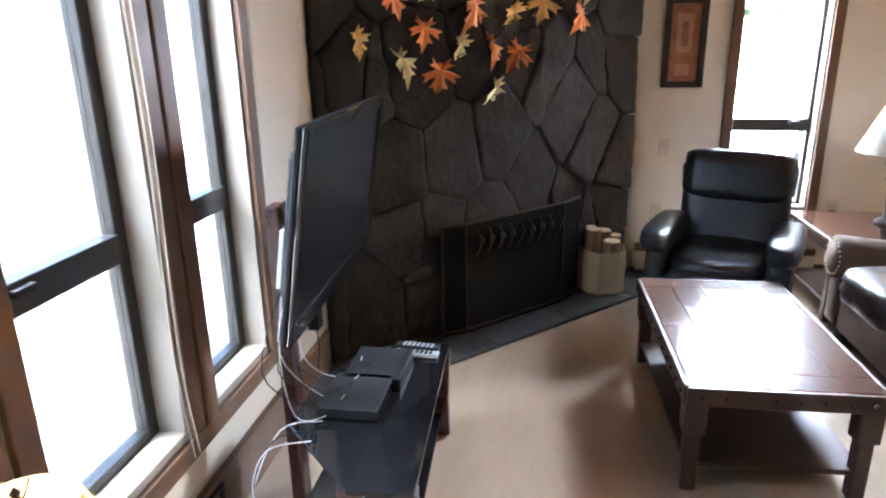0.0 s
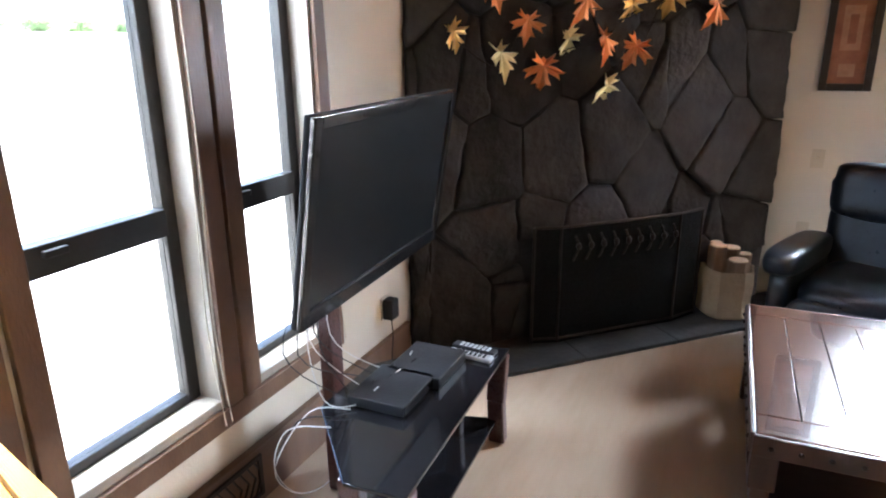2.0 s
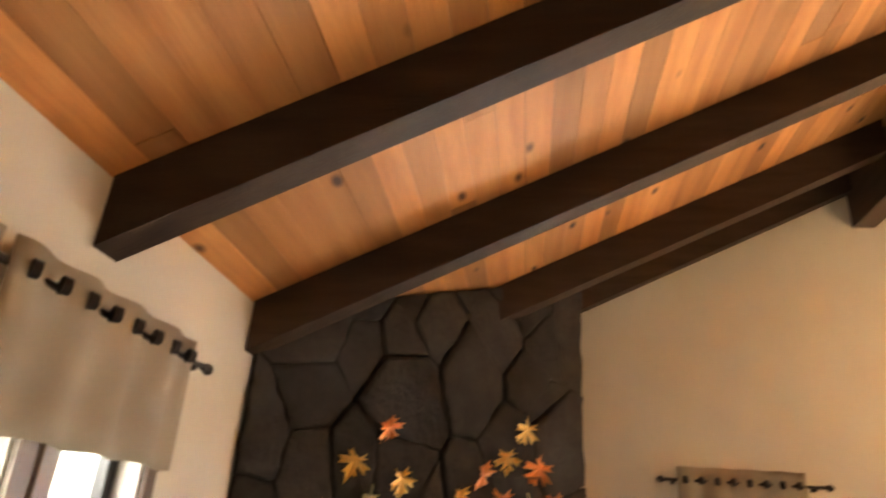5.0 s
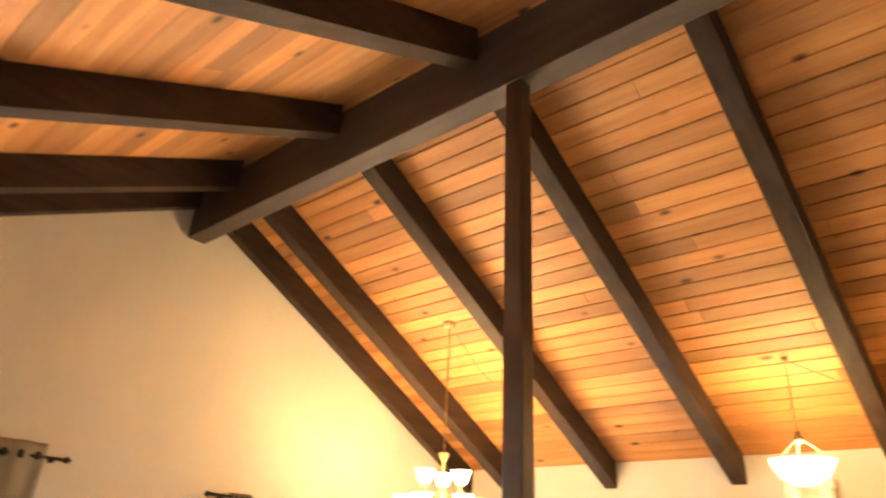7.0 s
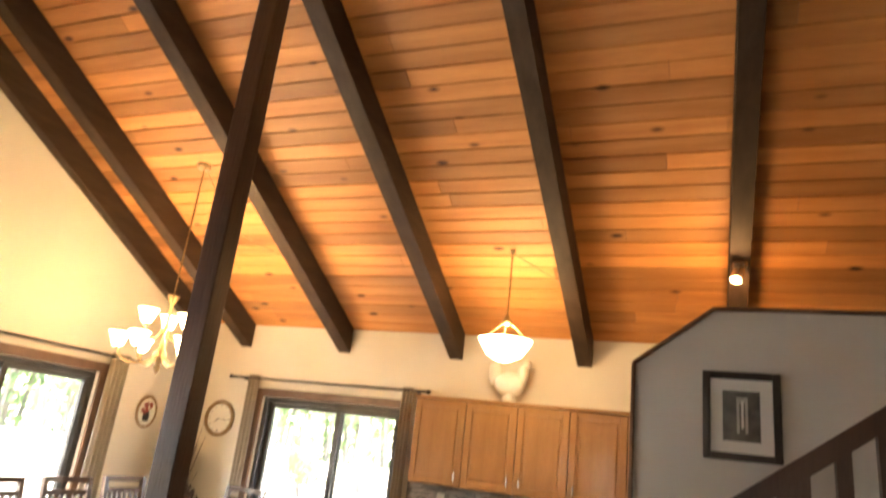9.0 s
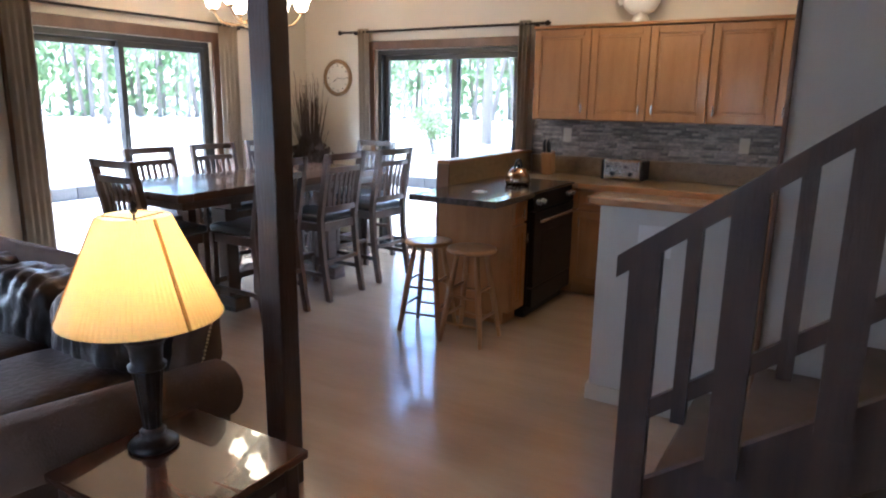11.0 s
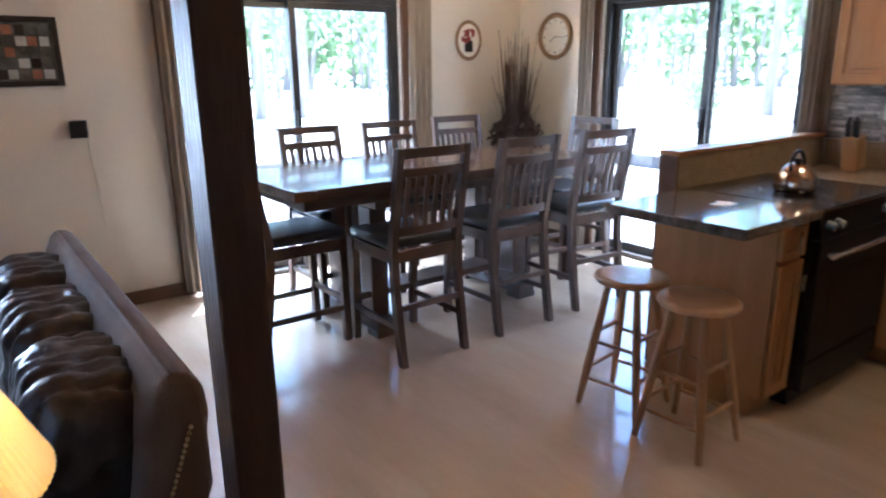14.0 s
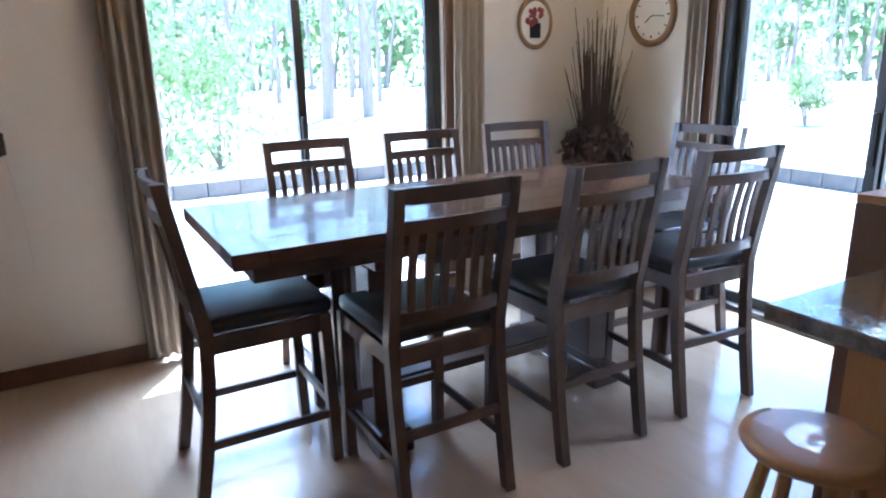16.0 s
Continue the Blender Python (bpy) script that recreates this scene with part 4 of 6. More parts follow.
def drape(bm, a, b, z0, z1, folds, depth, out, seed=0, spread=0.0):
    """A hanging cloth between plan points a and b, folded, with thickness."""
    a, b, out = Vector((*a, 0)), Vector((*b, 0)), Vector((*out, 0))
    nx, nz = folds * 8, 8
    grid = []
    for layer in (0, 1):
        for i in range(nx + 1):
            u = i / nx
            for j in range(nz + 1):
                w = j / nz
                amp = depth * (0.75 + 0.35 * noise.noise(Vector((u * 5 + seed, w * 1.5, 0.3))))
                p = a.lerp(b, u) + (b - a) * (u - 0.5) * spread * (1 - w)
                p = p + out * (amp * math.sin(u * folds * 6.2832 + 0.5 * noise.noise(Vector((u * 3, w * 2, seed)))) + 0.004 * layer)
                p.z = z0 + (z1 - z0) * w + (0.012 * noise.noise(Vector((u * 6, seed, 0))) if j == 0 else 0)
                grid.append(bm.verts.new(p))
    n = (nx + 1) * (nz + 1)
    for i in range(nx):
        for j in range(nz):
            q = [i * (nz + 1) + j, (i + 1) * (nz + 1) + j, (i + 1) * (nz + 1) + j + 1, i * (nz + 1) + j + 1]
            bm.faces.new([grid[k] for k in q])
            bm.faces.new([grid[k + n] for k in q[::-1]])
    rim = [(i * (nz + 1), (i + 1) * (nz + 1)) for i in range(nx)] + [((i + 1) * (nz + 1) + nz, i * (nz + 1) + nz) for i in range(nx)]
    rim += [(j + 1, j) for j in range(nz)] + [(nx * (nz + 1) + j, nx * (nz + 1) + j + 1) for j in range(nz)]
    for p, q in rim:
        bm.faces.new((grid[p], grid[q], grid[q + n], grid[p + n]))
    return bm


M_CURTAIN = mat("taupe_curtain", (0.26, 0.22, 0.17), (0.34, 0.29, 0.23), 0.85, 2, bump=0.3, fine=260)
M_VALANCE = mat("beige_linen", (0.30, 0.25, 0.18), (0.38, 0.32, 0.24), 0.9, 2, bump=0.4, fine=240)
M_IRON = mat("dark_iron", (0.020, 0.015, 0.012), (0.04, 0.03, 0.024), 0.5, 8, metal=0.6, bump=0.1)


def curtain(name, a, b, z0, z1, folds, out, label, depth=0.03):
    t = thing(name, (0, 0, 0), label, "curtain")
    part("cloth", drape(B(), a, b, z0, z1, folds, depth, out, seed=a[0] + a[1]), M_CURTAIN, t, "", True)
    return t


curtain("curtain", (5.44, 5.60), (5.64, 5.60), 0.03, 2.19, 4, (0, 1), "long taupe curtain bunched beside the sliding door")
curtain("curtain", (7.29, 5.60), (7.50, 5.60), 0.03, 2.19, 4, (0, 1), "long taupe curtain bunched beside the sliding door")
curtain("curtain", (8.44, 4.77), (8.44, 4.90), 0.03, 2.20, 3, (1, 0), "long taupe curtain drawn back beside the sliding door")
curtain("curtain", (8.44, 3.02), (8.44, 3.13), 1.09, 2.20, 3, (1, 0), "taupe curtain drawn back beside the wall cabinets", 0.025)


def curtain_rod(a, b, label):
    t = thing("curtain_rod", (0, 0, 0), label, "curtain rod")
    a, b = Vector(a), Vector(b)
    d = (b - a).normalized()
    part("rod", rod(B(), a, b, 0.011, 0.011), M_IRON, t)
    for p, s in ((a, -1), (b, 1)):
        part("finial", lathe(B(), [(0.0, -0.005), (0.014, 0), (0.014, 0.012), (0.008, 0.02), (0.022, 0.045), (0.022, 0.06), (0.0, 0.085)], seg=14, m=Matrix.Translation(p) @ (d * s).to_track_quat("Z", "Y").to_matrix().to_4x4()), M_IRON, t, "turned finial", True)
    return t


r1 = curtain_rod((5.30, 5.60, 2.16), (7.60, 5.60, 2.16), "dark curtain rod over the sliding door")
for x in (5.38, 7.54):
    part("bracket", bar(B(), (x, 5.60, 2.145), (x, 5.679, 2.145), 0.015, 0.02), M_IRON, r1)
r2 = curtain_rod((8.44, 5.08, 2.17), (8.44, 2.92, 2.17), "dark curtain rod over the sliding door")
for y in (4.95, 2.98):
    part("bracket", bar(B(), (8.44, y, 2.155), (8.519, y, 2.155), 0.015, 0.02), M_IRON, r2)
r3 = curtain_rod((0.99, 0.60, 2.355), (0.99, 3.27, 2.355), "dark curtain rod over the tall windows")
for y in (3.23, 2.19, 0.7):
    part("bracket", bar(B(), (0.911, y, 2.34), (0.99, y, 2.34), 0.015, 0.02), M_IRON, r3)
for y0, y1, k in ((0.72, 2.17, 5), (2.21, 3.17, 4)):
    t = thing("valance", (0, 0, 0), "short beige grommet valance across the window top", "valance", "valances")
    part("cloth", drape(B(), (1.0, y0), (1.0, y1), 1.96, 2.425, k, 0.022, (1, 0), seed=y0), M_VALANCE, t, "", True)
    for j in range(2 * k):
        y = y0 + (y1 - y0) * (j + 0.5) / (2 * k)
        part("grommet", rod(B(), (1.018, y - 0.01, 2.355), (1.032, y + 0.01, 2.355), 0.026, 0.024, 16), M_IRON, t, "dark metal grommet")
r4 = curtain_rod((3.17, 5.60, 2.26), (4.11, 5.60, 2.26), "dark curtain rod over the narrow window")
for x in (3.20, 4.08):
    part("bracket", bar(B(), (x, 5.60, 2.245), (x, 5.679, 2.245), 0.015, 0.02), M_IRON, r4)
t = thing("valance", (0, 0, 0), "short beige grommet valance over the narrow window", "valance", "valances")
part("cloth", drape(B(), (3.22, 5.59), (4.02, 5.59), 1.97, 2.345, 4, 0.022, (0, -1), seed=4.0), M_VALANCE, t, "", True)
for j in range(8):
    x = 3.22 + 0.80 * (j + 0.5) / 8
    part("grommet", rod(B(), (x - 0.01, 5.572, 2.26), (x + 0.01, 5.558, 2.26), 0.026, 0.024, 16), M_IRON, t, "dark metal grommet")

# ---------- things on the walls ----------
M_BLACKWOOD = mat("black_brown_wood", (0.012, 0.008, 0.006), (0.03, 0.02, 0.015), 0.35, 5, bump=0.05)
M_MAT = mat("white_mount", (0.62, 0.62, 0.58), (0.70, 0.70, 0.66), 0.7, 3)
M_PICGLASS = glass_mat("picture_glass")


def framed(name, m, w, h, border, label, inner, mount=0.0):
    """A framed picture: local x across, z up, y out of the wall."""
    t = thing(name, (0, 0, 0), label, "picture")
    t.matrix_world = m
    b = B()
    for x0, x1, z0, z1 in ((-w / 2, -w / 2 + border, -h / 2, h / 2), (w / 2 - border, w / 2, -h / 2, h / 2), (-w / 2 + border, w / 2 - border, -h / 2, -h / 2 + border), (-w / 2 + border, w / 2 - border, h / 2 - border, h / 2)):
        bx(b, x0, x1, 0.002, 0.026, z0, z1, 0.004)
    part("frame", b, M_BLACKWOOD, t)
    iw, ih = w / 2 - border, h / 2 - border
    if mount:
        part("mount", box(-iw, iw, 0.002, 0.008, -ih, ih), M_MAT, t, "white mount")
    part("print", box(-iw + mount, iw - mount, 0.002, 0.011, -ih + mount, ih - mount), inner[0], t)
    for k, (x0, x1, z0, z1, m2) in enumerate(inner[1]):
        part("motif", box(x0 * (iw - mount), x1 * (iw - mount), 0.0112, 0.0124 + 0.0004 * k, z0 * (ih - mount), z1 * (ih - mount)), m2, t)
    return t


M_SEPIA = mat("sepia_print", (0.20, 0.07, 0.035), (0.34, 0.15, 0.08), 0.6, 12, bump=0.0)
M_SEPIA2 = mat("sepia_light", (0.34, 0.17, 0.09), (0.44, 0.25, 0.15), 0.6, 25, bump=0.0)
M_GREYP = mat("grey_print", (0.035, 0.036, 0.03), (0.13, 0.13, 0.11), 0.5, 18, bump=0.0)
M_GREYL = mat("grey_light", (0.30, 0.30, 0.27), (0.45, 0.45, 0.41), 0.5, 18, bump=0.0)
framed("wall_picture", wall_frame((2.932, YN, 1.63), (1, 0, 0), (0, -1, 0)), 0.275, 0.585, 0.042, "tall narrow sepia print in a dark wooden frame", (M_SEPIA, [(-0.6, 0.5, -0.25, 0.75, M_SEPIA2), (-0.5, 0.4, -0.85, -0.55, M_SEPIA2), (-0.25, 0.2, -0.1, 0.55, M_SEPIA)]))
framed("wall_picture", wall_frame((6.149, 0.308, 1.963), (0, -1, 0), (-1, 0, 0)), 0.345, 0.415, 0.035, "grey print with white mount in a black frame", (M_GREYP, [(-0.25, 0.35, -0.7, 0.75, M_GREYL), (-0.1, 0.2, -0.9, 0.5, M_GREYP), (0.0, 0.12, -0.5, 0.6, M_MAT)]), 0.055)
cols = []
rc = random.Random(5)
pal = [M_SEPIA, M_GREYP, M_GREYP, M_GREYL, M_BLACKWOOD]
for i in range(5):
    for j in range(5):
        w = 0.30 if (i + 2 * j) % 4 else 0.34
        cols.append((-0.93 + i * 0.375, -0.93 + i * 0.375 + w, -0.93 + j * 0.375, -0.93 + j * 0.375 + 0.32, pal[rc.randrange(5)]))
framed("photo_collage", wall_frame((4.73, YN, 1.597), (1, 0, 0), (0, -1, 0)), 0.37, 0.38, 0.03, "dark framed collage of many small prints", (M_GREYP, cols))

M_GOLDRIM = mat("aged_wood_rim", (0.19, 0.115, 0.05), (0.30, 0.19, 0.09), 0.35, 8, bump=0.1)
M_DIAL = mat("ivory_dial", (0.66, 0.64, 0.56), (0.74, 0.72, 0.64), 0.5, 6)
cl = thing("wall_clock", (0, 0, 0), "round wooden wall clock with ivory dial", "clock")
cl.matrix_world = wall_frame((XE, 5.232, 1.73), (0, -1, 0), (-1, 0, 0)) @ pose(0, 0, 0, -90, 0, 0)
part("rim", lathe(B(), [(0.165, 0.002), (0.185, 0.002), (0.188, 0.02), (0.175, 0.038), (0.155, 0.03), (0.148, 0.016), (0.148, 0.002), (0.165, 0.002)], seg=48), M_GOLDRIM, cl, "", True)
part("dial", lathe(B(), [(0.0, 0.002), (0.148, 0.002), (0.148, 0.012), (0.0, 0.012)], seg=48), M_DIAL, cl)
for k in range(12):
    a = k * math.pi / 6
    part("hour_mark", bar(B(), (0.118 * math.sin(a), 0.118 * math.cos(a), 0.0135), (0.135 * math.sin(a), 0.135 * math.cos(a), 0.0135), 0.006 if k % 3 else 0.010, 0.002), M_BLACKM, cl)
part("hour_pointer", bar(B(), (0, 0, 0.016), (-0.055, 0.04, 0.016), 0.007, 0.002), M_BLACKM, cl)
part("minute_pointer", bar(B(), (0, 0, 0.019), (0.10, 0.01, 0.019), 0.005, 0.002), M_BLACKM, cl)

ov = thing("oval_plaque", (0, 0, 0), "small oval plaque with a painted flower basket", "plaque")
ov.matrix_world = wall_frame((7.935, YN, 1.706), (1, 0, 0), (0, -1, 0)) @ pose(0, 0, 0, -90, 0, 0) @ Matrix.Diagonal((0.92, 1.08, 1, 1))
part("rim", lathe(B(), [(0.125, 0.002), (0.148, 0.002), (0.15, 0.014), (0.138, 0.024), (0.122, 0.016), (0.125, 0.002)], seg=40), M_GOLDRIM, ov, "", True)
part("face", lathe(B(), [(0.0, 0.002), (0.123, 0.002), (0.123, 0.010), (0.0, 0.010)], seg=40), M_DIAL, ov)
M_RED = mat("dull_red", (0.16, 0.025, 0.02), (0.30, 0.05, 0.035), 0.6, 20)
part("basket", bx(B(), -0.045, 0.045, 0.0, 0.085, 0.0105, 0.014, 0.003), M_BLACKM, ov)
b = B()
for k in range(20):
    x, y = rc.uniform(-0.065, 0.065), rc.uniform(-0.08, 0.01)
    bmesh.ops.create_uvsphere(b, u_segments=8, v_segments=5, radius=rc.uniform(0.012, 0.022), matrix=Matrix.Translation((x, y, 0.012)) @ Matrix.Diagonal((1, 1, 0.3, 1)))
part("flowers", b, M_RED, ov, "dark red flowers", True)

M_PLATE = mat("ivory_plastic", (0.52, 0.47, 0.36), (0.58, 0.53, 0.42), 0.4, 4, bump=0.0)


def wall_plate(m, label, outlet):
    t = thing("outlet" if outlet else "light_switch", (0, 0, 0), label, "outlet" if outlet else "switch")
    t.matrix_world = m
    part("plate", box(-0.036, 0.036, 0.001, 0.007, -0.058, 0.058, 0.002), M_PLATE, t)
    if outlet:
        for z in (-0.022, 0.022):
            part("socket", box(-0.016, 0.016, 0.0072, 0.010, z - 0.014, z + 0.014, 0.003), M_PLATE, t)
    else:
        part("toggle", box(-0.006, 0.006, 0.0072, 0.018, -0.01, 0.014, 0.002), M_PLATE, t)
    return t


NORTH = lambda x, z: wall_frame((x, YN, z), (1, 0, 0), (0, -1, 0))
wall_plate(NORTH(2.855, 0.926), "ivory light switch on cream wall", False)
wall_plate(NORTH(2.83, 0.46), "ivory wall outlet on cream wall", True)
o = wall_plate(NORTH(4.02, 0.50), "ivory wall outlet with a black plug", True)
part("plug", box(-0.014, 0.014, 0.0105, 0.04, -0.036, -0.008, 0.004), M_BLACKM, o, "black plug")
o = wall_plate(wall_frame((XW, 3.63, 0.40), (0, -1, 0), (1, 0, 0)), "wall outlet with a black power adapter", True)
part("adapter", box(-0.035, 0.035, 0.0105, 0.065, -0.05, 0.05, 0.006), M_BLACKM, o, "black power adapter")
part("cord", tube(B(), [(0, 0.04, -0.05), (0.01, 0.05, -0.15), (-0.01, 0.03, -0.27), (0.02, 0.05, -0.39)], 0.003), M_BLACKM, o)
sp = thing("wall_speaker", (4.955, YN, 1.158), "small black wall speaker with a hanging cord", "speaker")
part("cabinet", bx(B(), -0.045, 0.045, -0.11, -0.02, -0.05, 0.05, 0.006, pose(0, 0, 0, 0, 0, -12)), M_BLACKM, sp)
part("bracket", box(-0.015, 0.015, -0.03, -0.001, -0.02, 0.02, 0.003), M_BLACKM, sp)
part("cord", tube(B(), [(0.03, -0.04, -0.05), (0.035, -0.008, -0.16), (0.055, -0.004, -0.35), (0.06, -0.004, -0.62)], 0.002), M_PLATE, sp, "thin pale cord")

wall_plate(wall_frame((XE - 0.016, 1.24, 1.21), (0, -1, 0), (-1, 0, 0)), "ivory switch plate on the mosaic backsplash", False)
wall_plate(wall_frame((XE - 0.016, 2.66, 1.24), (0, -1, 0), (-1, 0, 0)), "ivory wall outlet on the mosaic backsplash", True)

# baseboard heater under the north window
hr = thing("baseboard_heater", (0, 0, 0), "long low cream baseboard heater with brown top strip", "heater")
b = bx(B(), 2.70, 3.94, YN - 0.055, YN - 0.001, 0.03, 0.165, 0.004)
bx(b, 2.70, 3.94, YN - 0.065, YN - 0.058, 0.02, 0.145, 0.002)
part("casing", b, M_PLATE, hr)
part("top_strip", box(2.70, 3.94, YN - 0.066, YN - 0.001, 0.167, 0.215, 0.004), M_TRIM, hr, "brown top strip")
part("foot", bx(bx(B(), 2.72, 2.76, YN - 0.05, YN - 0.005, 0, 0.03), 3.88, 3.92, YN - 0.05, YN - 0.005, 0, 0.03), M_PLATE, hr)
b = bx(B(), XW + 0.001, XW + 0.022, YS, 3.86, 0, 0.225, 0.003)
bx(b, XW + 0.001, XW + 0.028, YS, 3.86, 0.2255, 0.238, 0.003)
structure("baseboard", b, M_TRIM, "brown wooden baseboard")
vn = thing("wall_vent", (XW + 0.0225, 2.47, 0.12), "brown cast metal register in the tall baseboard", "vent")
b = B()
for y0, y1, z0, z1 in ((-0.17, -0.15, -0.085, 0.085), (0.15, 0.17, -0.085, 0.085), (-0.15, 0.15, -0.085, -0.067), (-0.15, 0.15, 0.067, 0.085)):
    bx(b, 0.0, 0.010, y0, y1, z0, z1, 0.002)
part("frame", b, M_IRON, vn)
for k in range(9):
    y = -0.15 + 0.0375 * k
    part("slat", bar(bar(B(), (0.004, y - 0.02, -0.067), (0.004, y + 0.02, 0.0), 0.006, 0.006), (0.004, y + 0.02, 0.0), (0.004, y - 0.02, 0.067), 0.006, 0.006), M_IRON, vn)
cordw = thing("blind_cord", (0, 0, 0), "thin white blind cords hanging at the casing", "cord")
for y, x in ((2.46, 0.945), (2.49, 0.945), (3.20, 0.945)):
    part("cord", tube(B(), [(x, y, 2.1), (x + 0.01, y + 0.005, 1.4), (x + 0.004, y - 0.01, 0.8), (x + 0.01, y + 0.015, 0.42)], 0.002), M_PLATE, cordw)

# ---------- metal leaves on the chimney breast ----------
M_COPPERLEAF = mat("copper_leaf", (0.80, 0.25, 0.08), (0.92, 0.42, 0.18), 0.33, 14, metal=0.8, bump=0.3, fine=60)
M_GOLDLEAF = mat("gold_leaf", (0.85, 0.50, 0.13), (0.95, 0.68, 0.26), 0.33, 14, metal=0.8, bump=0.3, fine=60)
M_PALELEAF = mat("pale_gold_leaf", (0.76, 0.68, 0.32), (0.90, 0.84, 0.52), 0.33, 14, metal=0.8, bump=0.3, fine=60)
art = thing("wall_sculpture", (0, 0, 0), "metal wall art of copper and gold maple leaves on twigs", "wall art")
SPOTS = ((1.13, 1.71, 1), (1.30, 1.60, 2), (1.48, 1.54, 0), (1.74, 1.43, 2), (1.27, 1.91, 0), (1.41, 1.76, 0), (1.57, 1.68, 2), (1.71, 1.67, 0), (1.87, 1.63, 0), (1.40, 2.18, 1), (1.47, 2.00, 2), (1.59, 2.12, 1), (1.52, 2.38, 0),
         (1.63, 1.88, 0), (1.82, 1.85, 1), (1.87, 2.06, 1), (1.99, 2.21, 0), (2.13, 2.32, 1), (2.24, 2.52, 1), (2.33, 2.29, 0), (2.12, 2.07, 0), (2.28, 2.04, 2), (2.00, 1.91, 1), (2.21, 1.85, 0), (2.43, 2.10, 0))
MAPLE = ((0, -0.20), (0.06, -0.13), (0.24, -0.30), (0.20, -0.16), (0.33, -0.14), (0.13, -0.02), (0.30, 0.02), (0.50, 0.12), (0.37, 0.17), (0.43, 0.31), (0.26, 0.22), (0.12, 0.15), (0.14, 0.30), (0.23, 0.44), (0.10, 0.42), (0.0, 0.68))
rl = random.Random(9)
for x, z, k in SPOTS:
    s = (x - 0.91) / DX - 0.10
    at = Vector((s, 0.085 + rl.uniform(-0.01, 0.02), 0.962 * z + 0.04))
    half = list(MAPLE)
    outline = half + [(-px, py) for px, py in half[-2:0:-1]]
    turn = Euler((rl.uniform(-0.6, 0.6), rl.uniform(-0.6, 0.6), math.pi + rl.uniform(-0.7, 0.7))).to_matrix()
    b = B()
    size = 0.205 * rl.uniform(0.85, 1.15)
    lo, hi = [], []
    for px, py in outline:
        bend = 0.30 * abs(px) - 0.35 * py * py + 0.05 * math.sin(9 * px + 7 * py)
        for ring, off in ((lo, 0.0), (hi, 0.02)):
            q = turn @ Vector((px, py, bend + off)) * size
            ring.append(b.verts.new(FACE @ (at + Vector((q.x, q.z, q.y)))))
    c0, c1 = (b.verts.new(FACE @ (at + (lambda q: Vector((q.x, q.z, q.y)))(turn @ Vector((0, 0, o)) * size))) for o in (0.06, 0.09))
    for j in range(len(outline)):
        i2 = (j + 1) % len(outline)
        b.faces.new((lo[j], lo[i2], c0))
        b.faces.new((hi[i2], hi[j], c1))
        b.faces.new((lo[i2], lo[j], hi[j], hi[i2]))
    part("leaf", b, (M_COPPERLEAF, M_GOLDLEAF, M_PALELEAF)[k], art)
for chain in ((0, 1, 5, 13, 14, 15, 16, 17, 18), (4, 10, 9, 12), (2, 6, 7, 14, 22, 20, 21, 24), (3, 8, 22, 23), (11, 13), (16, 19)):
    pts = [FACE @ Vector(((SPOTS[k][0] - 0.91) / DX - 0.10, 0.075 + 0.01 * (j % 2), 0.962 * SPOTS[k][1] + 0.02 * (-1) ** j)) for j, k in enumerate(chain)]
    part("twig", tube(B(), pts, 0.0035), M_IRON, art, "dark wire twig")
for k in (3, 10, 20):
    p = Vector(((SPOTS[k][0] - 0.91) / DX - 0.10, 0.0, 0.962 * SPOTS[k][1]))
    part("standoff", tube(B(), [FACE @ (p + Vector((0, 0.0, 0))), FACE @ (p + Vector((0, 0.095, 0)))], 0.004), M_IRON, art)

# fire screen and firewood
fs = thing("fire_screen", (0, 0, 0), "black three-panel iron fire screen", "fire screen")
M_MESHB = mat("black_mesh", (0.004, 0.004, 0.004), (0.010, 0.010, 0.010), 0.8, 60, bump=0.8, fine=300, spec=0.08)
for s0, s1, o0, o1 in ((0.66, 0.80, 0.13, 0.17), (0.80, 1.58, 0.17, 0.17), (1.58, 1.78, 0.17, 0.12)):
    p0, p1 = Vector((s0, o0, 0)), Vector((s1, o1, 0))
    up = Vector((0, 0, 0.69))
    lift = Vector((0, 0, 0.024))
    b = B()
    for q0, q1 in ((p0 + lift, p0 + up), (p1 + lift, p1 + up), (p0 + up, p1 + up), (p0 + lift * 2, p1 + lift * 2)):
        rod(b, FACE @ q0, FACE @ q1, 0.009, 0.009, 8)
    leafp = part("panel", b, M_IRON, fs)
    m4 = [FACE @ v for v in (p0 + lift, p1 + lift, p1 + up, p0 + up)]
    b = B()
    n = (FACE.to_3x3() @ Vector((0, 1, 0))) * 0.002
    lo = [b.verts.new(v) for v in m4]
    hi = [b.verts.new(v + n) for v in m4]
    b.faces.new(lo[::-1]), b.faces.new(hi)
    for j in range(4):
        b.faces.new((lo[j], lo[(j + 1) % 4], hi[(j + 1) % 4], hi[j]))
    part("mesh", b, M_MESHB, leafp, "fine black wire mesh")
b = B()
for k in range(9):
    s = 0.87 + 0.08 * k
    tube(b, [FACE @ Vector((s, 0.185, 0.50)), FACE @ Vector((s + 0.03, 0.19, 0.57)), FACE @ Vector((s + 0.01, 0.185, 0.64))], 0.006)
    bmesh.ops.create_uvsphere(b, u_segments=8, v_segments=5, radius=0.016, matrix=Matrix.Translation(FACE @ Vector((s + 0.03, 0.19, 0.58))) @ Matrix.Diagonal((1, 1, 1.4, 1)))
part("ornament", b, M_IRON, fs, "cast leaf ornament")
M_LOGBARK = mat("log_bark", (0.16, 0.10, 0.055), (0.30, 0.20, 0.12), 0.9, 8, (1, 1, 0.4), bump=0.8, fine=30)
